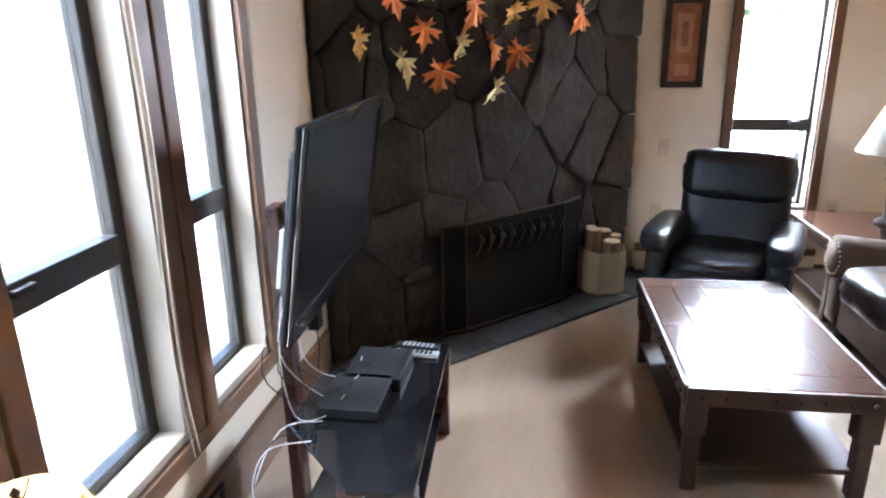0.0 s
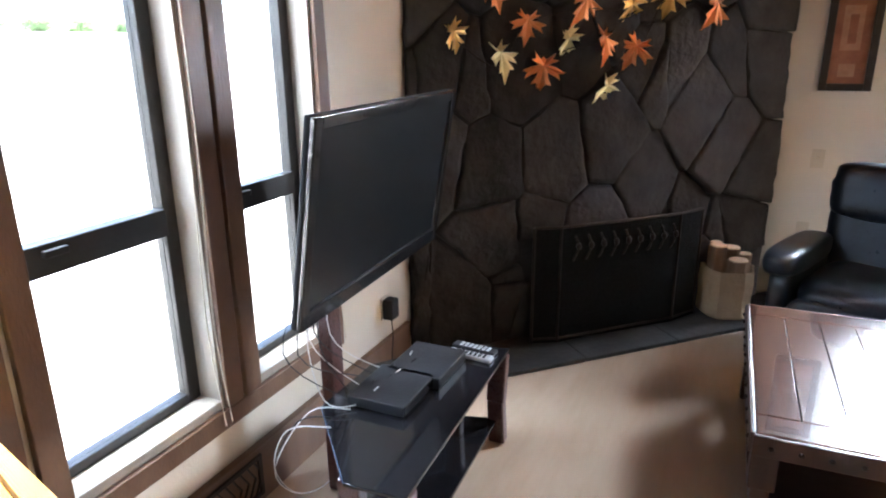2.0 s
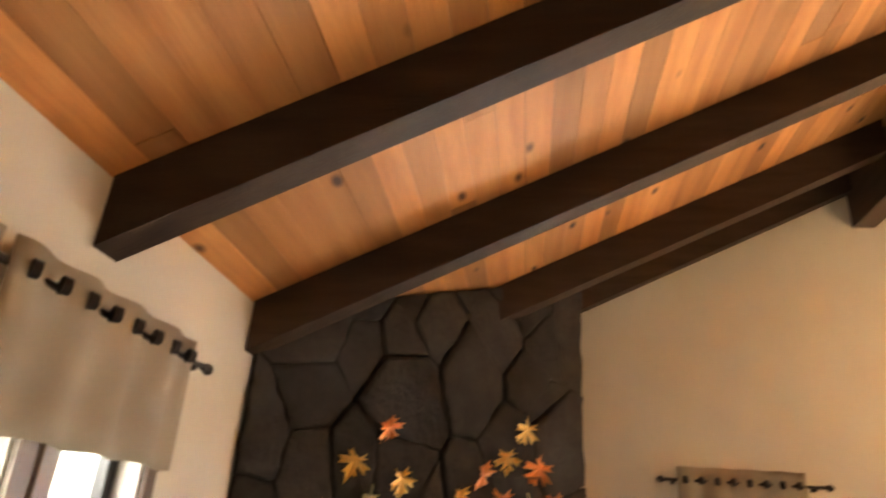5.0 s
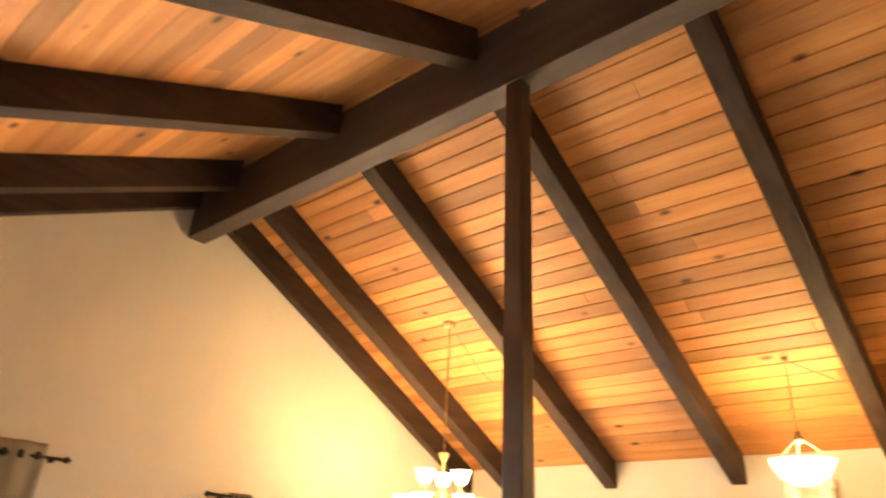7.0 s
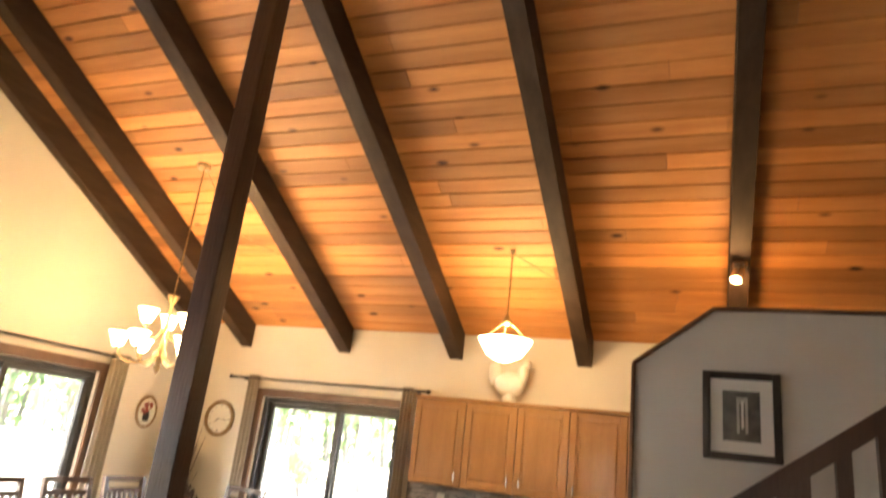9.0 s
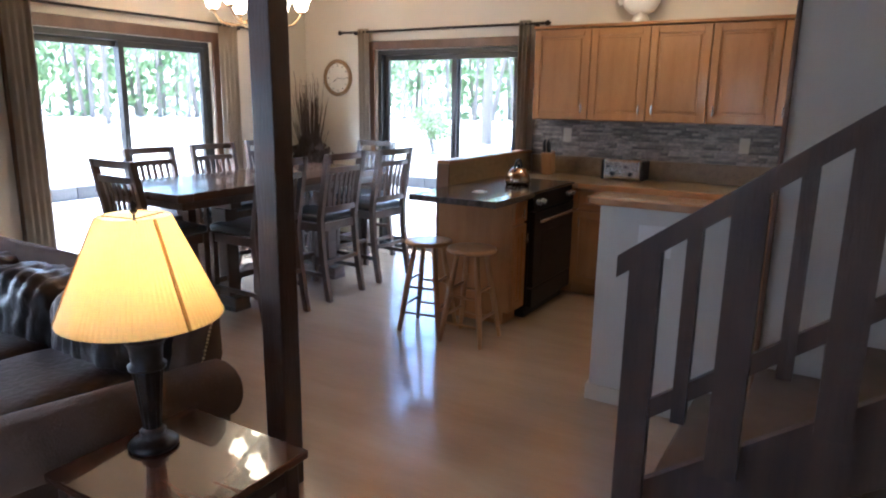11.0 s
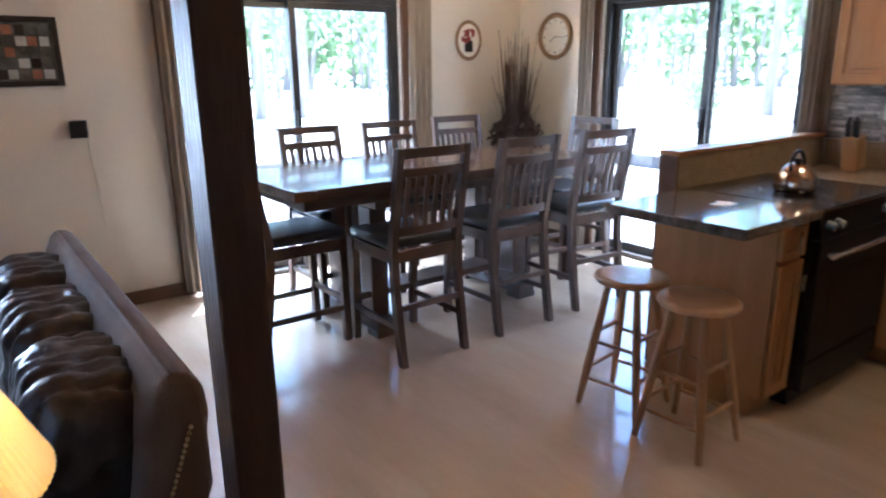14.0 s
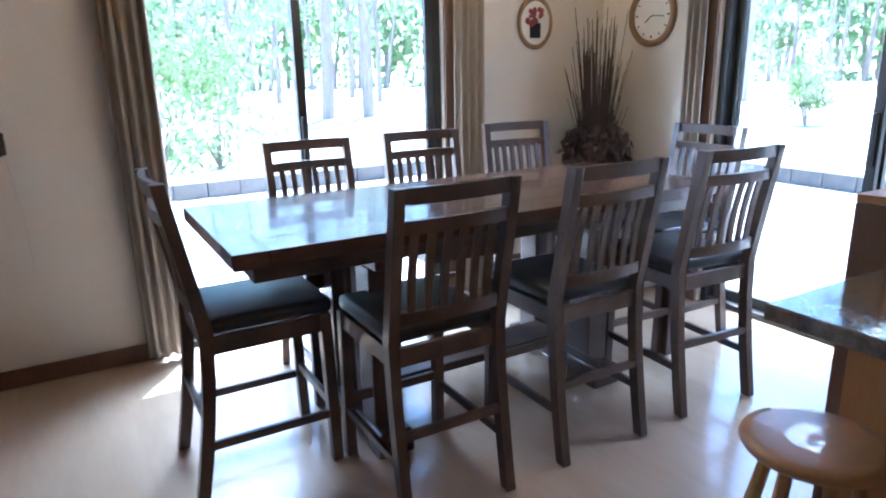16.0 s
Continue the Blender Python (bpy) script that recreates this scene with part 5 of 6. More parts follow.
M_LOGEND = mat("cut_wood", (0.55, 0.42, 0.27), (0.66, 0.53, 0.36), 0.8, 14, bump=0.2)
M_BURLAP = mat("tan_paper_wrap", (0.34, 0.25, 0.15), (0.44, 0.34, 0.21), 0.85, 6, bump=0.5, fine=50)
fw = thing("firewood_bundle", (2.43, 5.19, 0.023), "bundle of upright firewood logs in tan wrap", "firewood")
part("wrap", lathe(B(), [(0.15, 0.0), (0.165, 0.02), (0.16, 0.12), (0.168, 0.22), (0.16, 0.30), (0.148, 0.295), (0.14, 0.02), (0.15, 0.0)], seg=14, flute=5, depth=0.12), M_BURLAP, fw, "crumpled tan paper wrap")
for k, (x, y, r, h) in enumerate(((-0.07, -0.03, 0.055, 0.43), (0.05, -0.06, 0.062, 0.36), (0.0, 0.06, 0.06, 0.40), (0.08, 0.05, 0.045, 0.37), (-0.085, 0.07, 0.04, 0.42))):
    lg = part("log", lathe(B(), [(r, 0.0), (r * 1.03, h * 0.5), (r, h)], (x, y, 0), 14, 5, 0.1), M_LOGBARK, fw)
    part("log_end", lathe(B(), [(0, h), (r * 0.9, h), (r * 0.86, h + 0.006), (0, h + 0.006)], (x, y, 0), 14, 5, 0.1), M_LOGEND, lg, "pale cut end")

# ---------- television and its stand ----------
M_SCREEN = mat("dark_screen", (0.010, 0.011, 0.012), (0.016, 0.017, 0.018), 0.22, 3, bump=0.0)
M_BLKGLASS = mat("black_glass", (0.006, 0.006, 0.007), (0.014, 0.014, 0.016), 0.06, 5, bump=0.0, coat=0.15)
M_REDWOOD = mat("dark_red_wood", (0.035, 0.010, 0.008), (0.075, 0.022, 0.016), 0.3, 4, (3, 3, 1), bump=0.05, coat=0.3)
M_GREYPL = mat("light_grey_plastic", (0.35, 0.36, 0.36), (0.46, 0.47, 0.47), 0.5, 6)
tv = thing("television", (1.47, 2.79, 0), "large black flat television on a pole mount", "television")
part("housing", bx(bx(B(), -0.02, 0.0, -0.46, 0.46, 0.85, 1.42, 0.006), -0.07, -0.021, -0.36, 0.36, 0.93, 1.34, 0.02), M_BLACKM, tv)
b = B()
for y0, y1, z0, z1 in ((-0.46, -0.425, 0.85, 1.42), (0.425, 0.46, 0.85, 1.42), (-0.425, 0.425, 1.385, 1.42), (-0.425, 0.425, 0.85, 0.90)):
    bx(b, 0.001, 0.018, y0, y1, z0, z1, 0.004)
part("bezel", b, M_BLACK, tv, "glossy black bezel")
part("screen", box(0.001, 0.010, -0.424, 0.424, 0.901, 1.384), M_SCREEN, tv, "dark switched-off screen")
part("connector_panel", bx(B(), -0.088, -0.071, -0.33, -0.22, 0.95, 1.12, 0.004), M_GREYPL, tv, "grey connector panel")
for k in range(5):
    part("socket", rod(B(), (-0.088, -0.30, 0.97 + 0.03 * k), (-0.094, -0.30, 0.97 + 0.03 * k), 0.008, 0.008, 10), M_STEEL, tv)
tv.matrix_world = pose(1.338, 2.935, 1.154, 0, 9, 2.75) @ Matrix.Diagonal((1, 1.109, 1.091, 1)) @ Matrix.Translation((0, 0, -1.135))
stand = thing("tv_stand", (0, 0, 0), "black glass tv stand with dark red legs and pole", "tv stand")
TOP = [(1.675, 2.388), (1.635, 3.40), (1.41, 3.345), (1.175, 3.05), (1.175, 2.70), (1.476, 2.372)]
part("glass_top", prism(B(), TOP, 0.012, pose(0, 0, 0.408), 0.003), M_BLKGLASS, stand, "black glass top")
part("shelf", prism(B(), [(1.645, 2.45), (1.605, 3.35), (1.43, 3.30), (1.215, 3.03), (1.215, 2.73), (1.47, 2.43)], 0.012, pose(0, 0, 0.10), 0.003), M_BLKGLASS, stand, "black glass lower shelf")
for p, q in (((1.60, 3.345), (1.605, 3.36)), ((1.635, 2.44), (1.64, 2.43)), ((1.47, 2.43), (1.475, 2.42)), ((1.43, 3.29), (1.43, 3.305))):
    part("leg", bar(bar(B(), (*q, 0.0), (*p, 0.2), 0.07, 0.05, 0.006, (0, 1, 0)), (*p, 0.2), (*q, 0.407), 0.075, 0.05, 0.006, (0, 1, 0)), M_REDWOOD, stand)
part("pole", bx(B(), 1.12, 1.17, 2.79, 2.87, 0.0, 1.16, 0.008), M_REDWOOD, stand, "dark red mounting pole")
part("mount_plate", bx(bx(B(), 1.171, 1.27, 2.81, 2.88, 1.10, 1.17, 0.004), 1.235, 1.262, 2.72, 3.06, 1.04, 1.24, 0.004), M_BLACKM, stand)
bxs = thing("receiver", (1.36, 2.86, 0.4205), "flat black receiver box on the stand", "receiver")
part("casing", box(-0.10, 0.12, -0.12, 0.14, 0.006, 0.045, 0.005), M_BLACKM, bxs)
part("front", box(0.121, 0.125, -0.11, 0.13, 0.01, 0.04), M_BLKGLASS, bxs)
part("foot", bx(bx(B(), -0.09, -0.06, -0.10, 0.12, 0, 0.006), 0.08, 0.11, -0.10, 0.12, 0, 0.006), M_BLACKM, bxs)
bx2 = thing("dvd_player", (1.41, 3.10, 0.4205), "small black disc player on the stand", "player")
part("casing", box(-0.12, 0.10, -0.13, 0.13, 0.0, 0.045, 0.004), M_BLACKM, bx2)
for k, (x, y, a, c) in enumerate(((1.51, 3.325, 84, M_BLACKM), (1.515, 3.26, 87, M_GREYPL))):
    t = thing("remote_control", (x, y, 0.4205), "slim remote control on the glass top" if k else "black remote control on the glass top", "remote", "", a)
    part("shell", box(-0.024, 0.024, -0.095, 0.095, 0, 0.018, 0.006), c, t)
    for i in range(3):
        for j in range(7):
            part("button", box(-0.016 + 0.012 * i, -0.008 + 0.012 * i, -0.07 + 0.02 * j, -0.058 + 0.02 * j, 0.0185, 0.0205), M_GREYPL if k == 0 else M_BLACKM, t)
cab = thing("cables", (0, 0, 0), "tangle of white and black cables behind the stand", "cable")
M_WHITEPL = mat("white_plastic", (0.62, 0.62, 0.60), (0.70, 0.70, 0.68), 0.4, 5, bump=0.0)
rk = random.Random(3)
for k in range(7):
    y0 = 2.62 + 0.05 * k
    pts = [(1.245, 2.60 + 0.02 * k, 0.98), (1.25 + rk.uniform(-0.06, 0.02), 2.6 + rk.uniform(-0.1, 0.1), 0.72), (1.22 + rk.uniform(-0.03, 0.04), y0 + 0.05, 0.47), (1.29 + rk.uniform(-0.03, 0.03), y0 + 0.12, 0.435), (1.36 + rk.uniform(-0.08, 0.02), y0 + 0.2, 0.475)]
    part("cable", tube(B(), pts, 0.0022), M_WHITEPL if k % 3 == 0 else M_BLACKM, cab)
for k in range(3):
    part("cable", tube(B(), [(1.30, 2.58 + 0.06 * k, 0.44), (1.17, 2.52 + 0.06 * k, 0.43), (1.12, 2.50, 0.28), (1.14, 2.60, 0.12), (1.10, 2.9, 0.006), (1.0, 3.5, 0.006)], 0.0024), (M_WHITEPL, M_BLACKM, M_WHITEPL)[k], cab)

# ---------- coffee table ----------
M_CTOP = mat("mahogany_plank", (0.055, 0.022, 0.014), (0.11, 0.048, 0.030), 0.2, 3, (5, 0.6, 3), bump=0.05, fine=26, rand=0.15, coat=0.9)
M_CWOOD = mat("dark_mahogany", (0.030, 0.014, 0.010), (0.07, 0.034, 0.022), 0.35, 3, (3, 3, 1), bump=0.1, fine=30)
ct = thing("coffee_table", (2.91, 3.49, 0), "dark mahogany plank coffee table with studded apron and shelf", "table", "", 1.3)
ct.matrix_world = pose(2.888, 3.64, 0, 0, 0, 1.3) @ Matrix.Diagonal((0.975, 0.92, 1, 1))
for k in range(5):
    x = -0.345 + 0.138 * k
    part("plank", box(x + 0.001, x + 0.137, -0.49, 0.49, 0.437, 0.46, 0.003), M_CTOP, ct)
for y in (-0.62, 0.492):
    part("breadboard", box(-0.345, 0.345, y, y + 0.128, 0.437, 0.46, 0.003), M_CTOP, ct)
for a in ((-0.355, 0.355, -0.64, -0.622), (-0.355, 0.355, 0.622, 0.64), (-0.365, -0.347, -0.62, 0.62), (0.347, 0.365, -0.62, 0.62)):
    part("apron", bx(B(), *a, 0.385, 0.457, 0.004), M_CWOOD, ct)
part("top_support", box(-0.345, 0.345, -0.62, 0.62, 0.40, 0.435), M_CWOOD, ct)
b = B()
bmesh.ops.create_uvsphere(b, u_segments=8, v_segments=4, radius=0.009)
stud = part("stud", b, M_IRON, ct, "dark metal stud", True)
spots = [(x, -0.58 + 1.16 * k / 12) for k in range(13) for x in (-0.366, 0.366)] + [(-0.3 + 0.6 * k / 7, -0.641) for k in range(8)]
stud.location = (*spots[0], 0.42)
for x, y in spots[1:]:
    ob = new("stud", stud.data)
    ob.parent = ct
    ob.location = (x, y, 0.42)
for x in (-0.31, 0.31):
    for y in (-0.575, 0.575):
        b = bx(B(), x - 0.042, x + 0.042, y - 0.042, y + 0.042, 0.25, 0.40, 0.005)
        bar(b, (x, y, 0.26), (x, y, 0.0), 0.06, 0.06, 0.008, (0, 1, 0))
        part("leg", b, M_CWOOD, ct)
part("shelf", box(-0.33, 0.33, -0.59, 0.59, 0.10, 0.122, 0.004), M_CWOOD, ct)

# ---------- recliner ----------
M_NAVY = mat("navy_black_leather", (0.006, 0.010, 0.016), (0.020, 0.028, 0.040), 0.30, 5, bump=0.06, fine=40, rv=0.06)
rc2 = thing("recliner", (3.11, 4.84, 0), "navy black leather recliner armchair", "armchair", "", -22)
part("base", box(-0.30, 0.30, -0.34, 0.32, 0.04, 0.32, 0.03), M_NAVY, rc2, "", True)
part("plinth", box(-0.26, 0.26, -0.28, 0.26, 0, 0.045), M_BLACKM, rc2)
part("seat", cush(B(), (0, -0.08, 0.385), (0.255, 0.35, 0.095), 4.5, 0.03, 9), M_NAVY, rc2, "", True)
part("footrest", cush(B(), (0, -0.395, 0.24), (0.26, 0.05, 0.17), 5, 0.03), M_NAVY, rc2, "", True)
bk = pose(0, 0.24, 0.36, -14, 0, 0)
part("backrest", cush(B(), (0, 0, 0.27), (0.315, 0.12, 0.34), 6, 0.03, 10, bk), M_NAVY, rc2, "", True)
part("headrest", cush(B(), (0, -0.05, 0.475), (0.325, 0.125, 0.155), 5, 0.05, 9, bk, 2.0), M_NAVY, rc2, "", True)
for s in (-1, 1):
    part("arm", cush(B(), (s * 0.325, -0.04, 0.30), (0.065, 0.34, 0.24), 7, 0.01), M_NAVY, rc2, "", True)
    part("arm_pad", cush(B(), (s * 0.335, -0.10, 0.545), (0.092, 0.34, 0.07), 4, 0.03), M_NAVY, rc2, "", True)

# ---------- sofa ----------
M_BROWNL = mat("dark_brown_leather", (0.016, 0.010, 0.008), (0.044, 0.030, 0.025), 0.36, 7, bump=0.4, fine=45)
M_BROWNS = mat("brown_suede", (0.085, 0.055, 0.038), (0.14, 0.094, 0.066), 0.8, 6, bump=0.45, fine=120, spec=0.2)
M_NAIL = mat("brass_nail", (0.60, 0.45, 0.22), (0.72, 0.56, 0.30), 0.3, 10, metal=1.0, bump=0.0)
sf = thing("sofa", (4.15, 3.64, 0), "dark brown leather sofa with rolled arms and brass nails", "sofa")
part("base", box(-0.47, 0.52, -0.95, 0.93, 0.06, 0.30, 0.03), M_BROWNS, sf, "brown suede base", True)
for x in (-0.45, 0.47):
    for y in (-0.88, 0.88):
        part("leg", lathe(B(), [(0.03, 0), (0.04, 0.03), (0.035, 0.065)], (x, y, 0), 12), M_BLACKWOOD, sf)
b = B()
prism(b, [(0.36, 0.25), (0.52, 0.25), (0.535, 0.48), (0.58, 0.66), (0.57, 0.75), (0.52, 0.795), (0.47, 0.785), (0.42, 0.66)], 1.90, Matrix(((1, 0, 0, 0), (0, 0, -1, 0.95), (0, 1, 0, 0), (0, 0, 0, 1))), 0.0)
bmesh.ops.bevel(b, geom=list(b.edges), offset=0.028, segments=3, affect="EDGES", profile=0.5)
part("back_frame", b, M_BROWNS, sf, "sloping brown back panel", True)
for s in (-1, 1):
    ya = 1.0 * s if s > 0 else -1.03
    b = rod(B(), (-0.50, ya, 0.475), (0.47, ya, 0.375), 0.122, 0.118, 28)
    bmesh.ops.create_uvsphere(b, u_segments=28, v_segments=14, radius=0.118, matrix=Matrix.Translation((0.47, ya, 0.375)) @ Matrix.Diagonal((0.55, 1, 1, 1)))
    bx(b, -0.48, 0.46, ya - 0.08, ya + 0.08, 0.08, 0.40, 0.02)
    arm = part("arm", b, M_BROWNS, sf, "rolled brown suede arm", True)
    b = B()
    for k in range(22):
        a = 2 * math.pi * k / 22
        bmesh.ops.create_uvsphere(b, u_segments=7, v_segments=4, radius=0.006, matrix=Matrix.Translation((-0.512, ya + 0.10 * math.cos(a), 0.475 + 0.10 * math.sin(a))))
    part("nails", b, M_NAIL, arm, "row of brass nails", True)
b = B()
for k in range(14):
    for s in (-1, 1):
        bmesh.ops.create_uvsphere(b, u_segments=7, v_segments=4, radius=0.006, matrix=Matrix.Translation((0.525 - 0.0055 * k, s * 0.953, 0.645 - 0.0145 * k)))
part("nails", b, M_NAIL, sf, "row of brass nails", True)
for k in range(3):
    y = -0.565 + 0.565 * k
    part("seat_cushion", cush(B(), (-0.12, y, 0.39), (0.44, 0.282, 0.11), 5, 0.05, 9, None, k * 3.0), M_BROWNL, sf, "", True)
    b = cush(B(), (0.25, y, 0.585), (0.175, 0.285, 0.20), 3.4, 0.06, 24, pose(0.04, 0, 0, 0, 6, 0), k * 5.0)
    for v in b.verts:
        # gathered folds running from front to back
        phase = v.co.y * math.pi / 0.085 + 1.6 * noise.noise(Vector((v.co.x * 5, v.co.y * 4, v.co.z * 5 + k)))
        fold = 0.11 * (1 - abs(math.sin(phase))) ** 2 + 0.05 * noise.noise(Vector((v.co.x * 12, v.co.y * 30, v.co.z * 12)))
        v.co.x += (0.31 - v.co.x) * fold
        v.co.z += (0.55 - v.co.z) * fold
    part("back_cushion", b, M_BROWNL, sf, "gathered dark leather cushion", True)

# ---------- end tables and lamps ----------
M_SHADE = mat("pleated_shade_lit", (0.80, 0.72, 0.52), (0.86, 0.78, 0.58), 0.7, 4, bump=0.1)
tn = M_SHADE.node_tree
tl_node, mx_node = tn.nodes.new("ShaderNodeBsdfTranslucent"), tn.nodes.new("ShaderNodeMixShader")
tl_node.inputs["Color"].default_value = (0.95, 0.84, 0.58, 1)
mx_node.inputs["Fac"].default_value = 0.65
tn.links.new(tn.nodes["Principled BSDF"].outputs["BSDF"], mx_node.inputs[1])
tn.links.new(tl_node.outputs["BSDF"], mx_node.inputs[2])
tn.links.new(mx_node.outputs["Shader"], tn.nodes["Material Output"].inputs["Surface"])
M_SHADE_OFF = mat("pleated_shade_white", (0.66, 0.64, 0.58), (0.74, 0.72, 0.66), 0.7, 4, bump=0.1)
M_SEAM = mat("shade_seam", (0.42, 0.26, 0.08), (0.50, 0.32, 0.11), 0.7, 4)
M_LAMPBASE = mat("bronze_lamp_base", (0.020, 0.015, 0.013), (0.05, 0.038, 0.030), 0.35, 6, bump=0.15, metal=0.3)


def end_table(at, w, d, h, label):
    t = thing("end_table", (*at, 0), label, "table")
    part("tabletop", box(-w / 2, w / 2, -d / 2, d / 2, h - 0.028, h, 0.005), M_CTOP, t)
    part("apron", box(-w / 2 + 0.03, w / 2 - 0.03, -d / 2 + 0.03, d / 2 - 0.03, h - 0.10, h - 0.029, 0.003), M_CWOOD, t)
    for x in (-1, 1):
        for y in (-1, 1):
            part("leg", bar(B(), (x * (w / 2 - 0.05), y * (d / 2 - 0.05), 0), (x * (w / 2 - 0.05), y * (d / 2 - 0.05), h - 0.03), 0.055, 0.055, 0.006, (0, 1, 0)), M_CWOOD, t)
    part("shelf", box(-w / 2 + 0.04, w / 2 - 0.04, -d / 2 + 0.04, d / 2 - 0.04, 0.10, 0.12, 0.003), M_CWOOD, t)
    return t


def table_lamp(at, lit, label):
    """A turned base with a wide pleated shade; at is where it stands."""
    t = thing("table_lamp", at, label, "lamp")
    part("base", lathe(B(), [(0.0, 0), (0.075, 0), (0.08, 0.012), (0.066, 0.024), (0.045, 0.034), (0.034, 0.046), (0.042, 0.056), (0.03, 0.068)], seg=28), M_LAMPBASE, t, "", True)
    part("column", lathe(B(), [(0.03, 0.069), (0.036, 0.14), (0.046, 0.245), (0.05, 0.262), (0.046, 0.27)], seg=48, flute=12, depth=0.12), M_LAMPBASE, t, "fluted dark column", True)
    part("collar", lathe(B(), [(0.046, 0.271), (0.058, 0.275), (0.060, 0.286), (0.048, 0.294), (0.052, 0.345), (0.066, 0.372), (0.074, 0.378), (0.076, 0.392), (0.072, 0.398), (0.02, 0.402), (0.012, 0.404), (0.012, 0.46)], seg=28), M_LAMPBASE, t, "ringed bronze collar", True)
    mt = M_SHADE if lit else M_SHADE_OFF
    prof = [(0.248, 0.450), (0.246, 0.453), (0.108, 0.770), (0.105, 0.772), (0.104, 0.769), (0.241, 0.451), (0.248, 0.450)]
    sh = part("shade", lathe(B(), prof, seg=180, flute=90, depth=0.012), mt, t, "pleated yellow glowing shade" if lit else "pleated white shade")
    for a in (4.65, 0.46, 2.56):
        part("seam", bar(B(), (0.2495 * math.cos(a), 0.2495 * math.sin(a), 0.451), (0.1095 * math.cos(a), 0.1095 * math.sin(a), 0.772), 0.010, 0.004, 0, (math.cos(a), math.sin(a), 0)), M_SEAM, sh, "ribbon seam")
    b = B()
    for a in (0, 2.094, 4.189):
        rod(b, (0, 0, 0.760), (0.109 * math.cos(a), 0.109 * math.sin(a), 0.768), 0.002, 0.002, 6)
    rod(b, (0, 0, 0.46), (0, 0, 0.778), 0.004, 0.004, 8)
    part("spider", b, M_IRON, t)
    part("finial", lathe(B(), [(0.006, 0.776), (0.012, 0.785), (0.007, 0.793), (0.011, 0.804), (0.0, 0.818)], seg=14), M_IRON, t, "", True)
    return t


end_table((4.12, 2.19), 0.52, 0.56, 0.43, "low dark wooden end table beside the sofa arm")
lamp_1 = table_lamp((4.138, 2.343, 0.4305), True, "lit table lamp with pleated yellow shade on fluted base")
lamp_1.matrix_world = pose(4.138, 2.343, 0.4305) @ Matrix.Scale(0.96, 4)
end_table((4.05, 5.16), 0.72, 0.74, 0.52, "reddish brown wooden end table under the lamp")
table_lamp((4.18, 5.22, 0.5205), False, "table lamp with pleated white shade on fluted base")
end_table((1.30, 1.42), 0.5, 0.5, 0.50, "low dark wooden end table below the window")
lamp_3 = table_lamp((1.31, 1.49, 0.5005), True, "lit table lamp with pleated yellow shade on fluted base")
lamp_3.matrix_world = pose(1.31, 1.49, 0.5005) @ Matrix.Scale(0.72, 4)
bulb("lamp_bulb", (4.138, 2.343, 1.04), 2.3, 0.025)
bulb("lamp_bulb", (1.31, 1.49, 0.935), 0.6, 0.035)

# ---------- chandelier, pendant, track light ----------
M_FROST = glow("frosted_glass_shade", (1.0, 0.78, 0.45), 3.0)
M_BRASS = mat("antique_brass", (0.30, 0.19, 0.09), (0.44, 0.30, 0.15), 0.3, 10, metal=0.9, bump=0.05)
ch = thing("chandelier", (6.64, 4.41, 0.03), "two-tier brass chandelier with lit frosted glass shades", "chandelier")
part("stem", lathe(B(), [(0.0, 1.93), (0.012, 1.95), (0.03, 1.99), (0.015, 2.02), (0.05, 2.06), (0.055, 2.09), (0.02, 2.14), (0.014, 2.24), (0.03, 2.28), (0.014, 2.34), (0.012, 2.48), (0.045, 2.55), (0.05, 2.565), (0.0, 2.575)], seg=20), M_BRASS, ch, "", True)
for count, radius, z, off in ((6, 0.315, 2.11, 0.2), (3, 0.17, 2.31, 0.7)):
    for k in range(count):
        a = off + 2 * math.pi * k / count
        c, s = math.cos(a), math.sin(a)
        arm = part("arm", tube(B(), [(0.02 * c, 0.02 * s, z - 0.02), (radius * 0.4 * c, radius * 0.4 * s, z - 0.10), (radius * 0.8 * c, radius * 0.8 * s, z - 0.09), (radius * c, radius * s, z - 0.01)], 0.008, 8), M_BRASS, ch, "", True)
        part("cup", lathe(B(), [(0.0, -0.02), (0.02, -0.015), (0.028, 0.0), (0.02, 0.004)], (radius * c, radius * s, z), 14), M_BRASS, arm, "", True)
        part("shade", lathe(B(), [(0.028, 0.004), (0.045, 0.02), (0.058, 0.07), (0.075, 0.10), (0.08, 0.108), (0.076, 0.108), (0.054, 0.07), (0.041, 0.022), (0.026, 0.008), (0.028, 0.004)], (radius * c, radius * s, z), 24), M_FROST, arm, "lit frosted glass shade", True)
b = B()
for k in range(34):
    z = 2.575 + k * 0.033
    bmesh.ops.create_cone(b, cap_ends=False, segments=8, radius1=0.009, radius2=0.009, depth=0.03, matrix=Matrix.Translation((0, 0, z + 0.016)) @ pose(0, 0, 0, 0, 0, 90 * (k % 2)) @ Matrix.Diagonal((1, 0.35, 1, 1)))
part("chain", b, M_BRASS, ch)
part("canopy", lathe(B(), [(0.0, 0), (0.05, 0), (0.065, 0.03), (0.065, 0.04), (0.0, 0.04)], (0, 0, roof(6.64) - 0.052), 20), M_BRASS, ch, "", True)
part("swag_cord", tube(B(), [(0.02, 0.0, 3.69), (0.3, -0.2, 3.25), (0.62, -0.45, 3.12), (0.72, -0.515, 3.10)], 0.004), M_BRASS, ch)
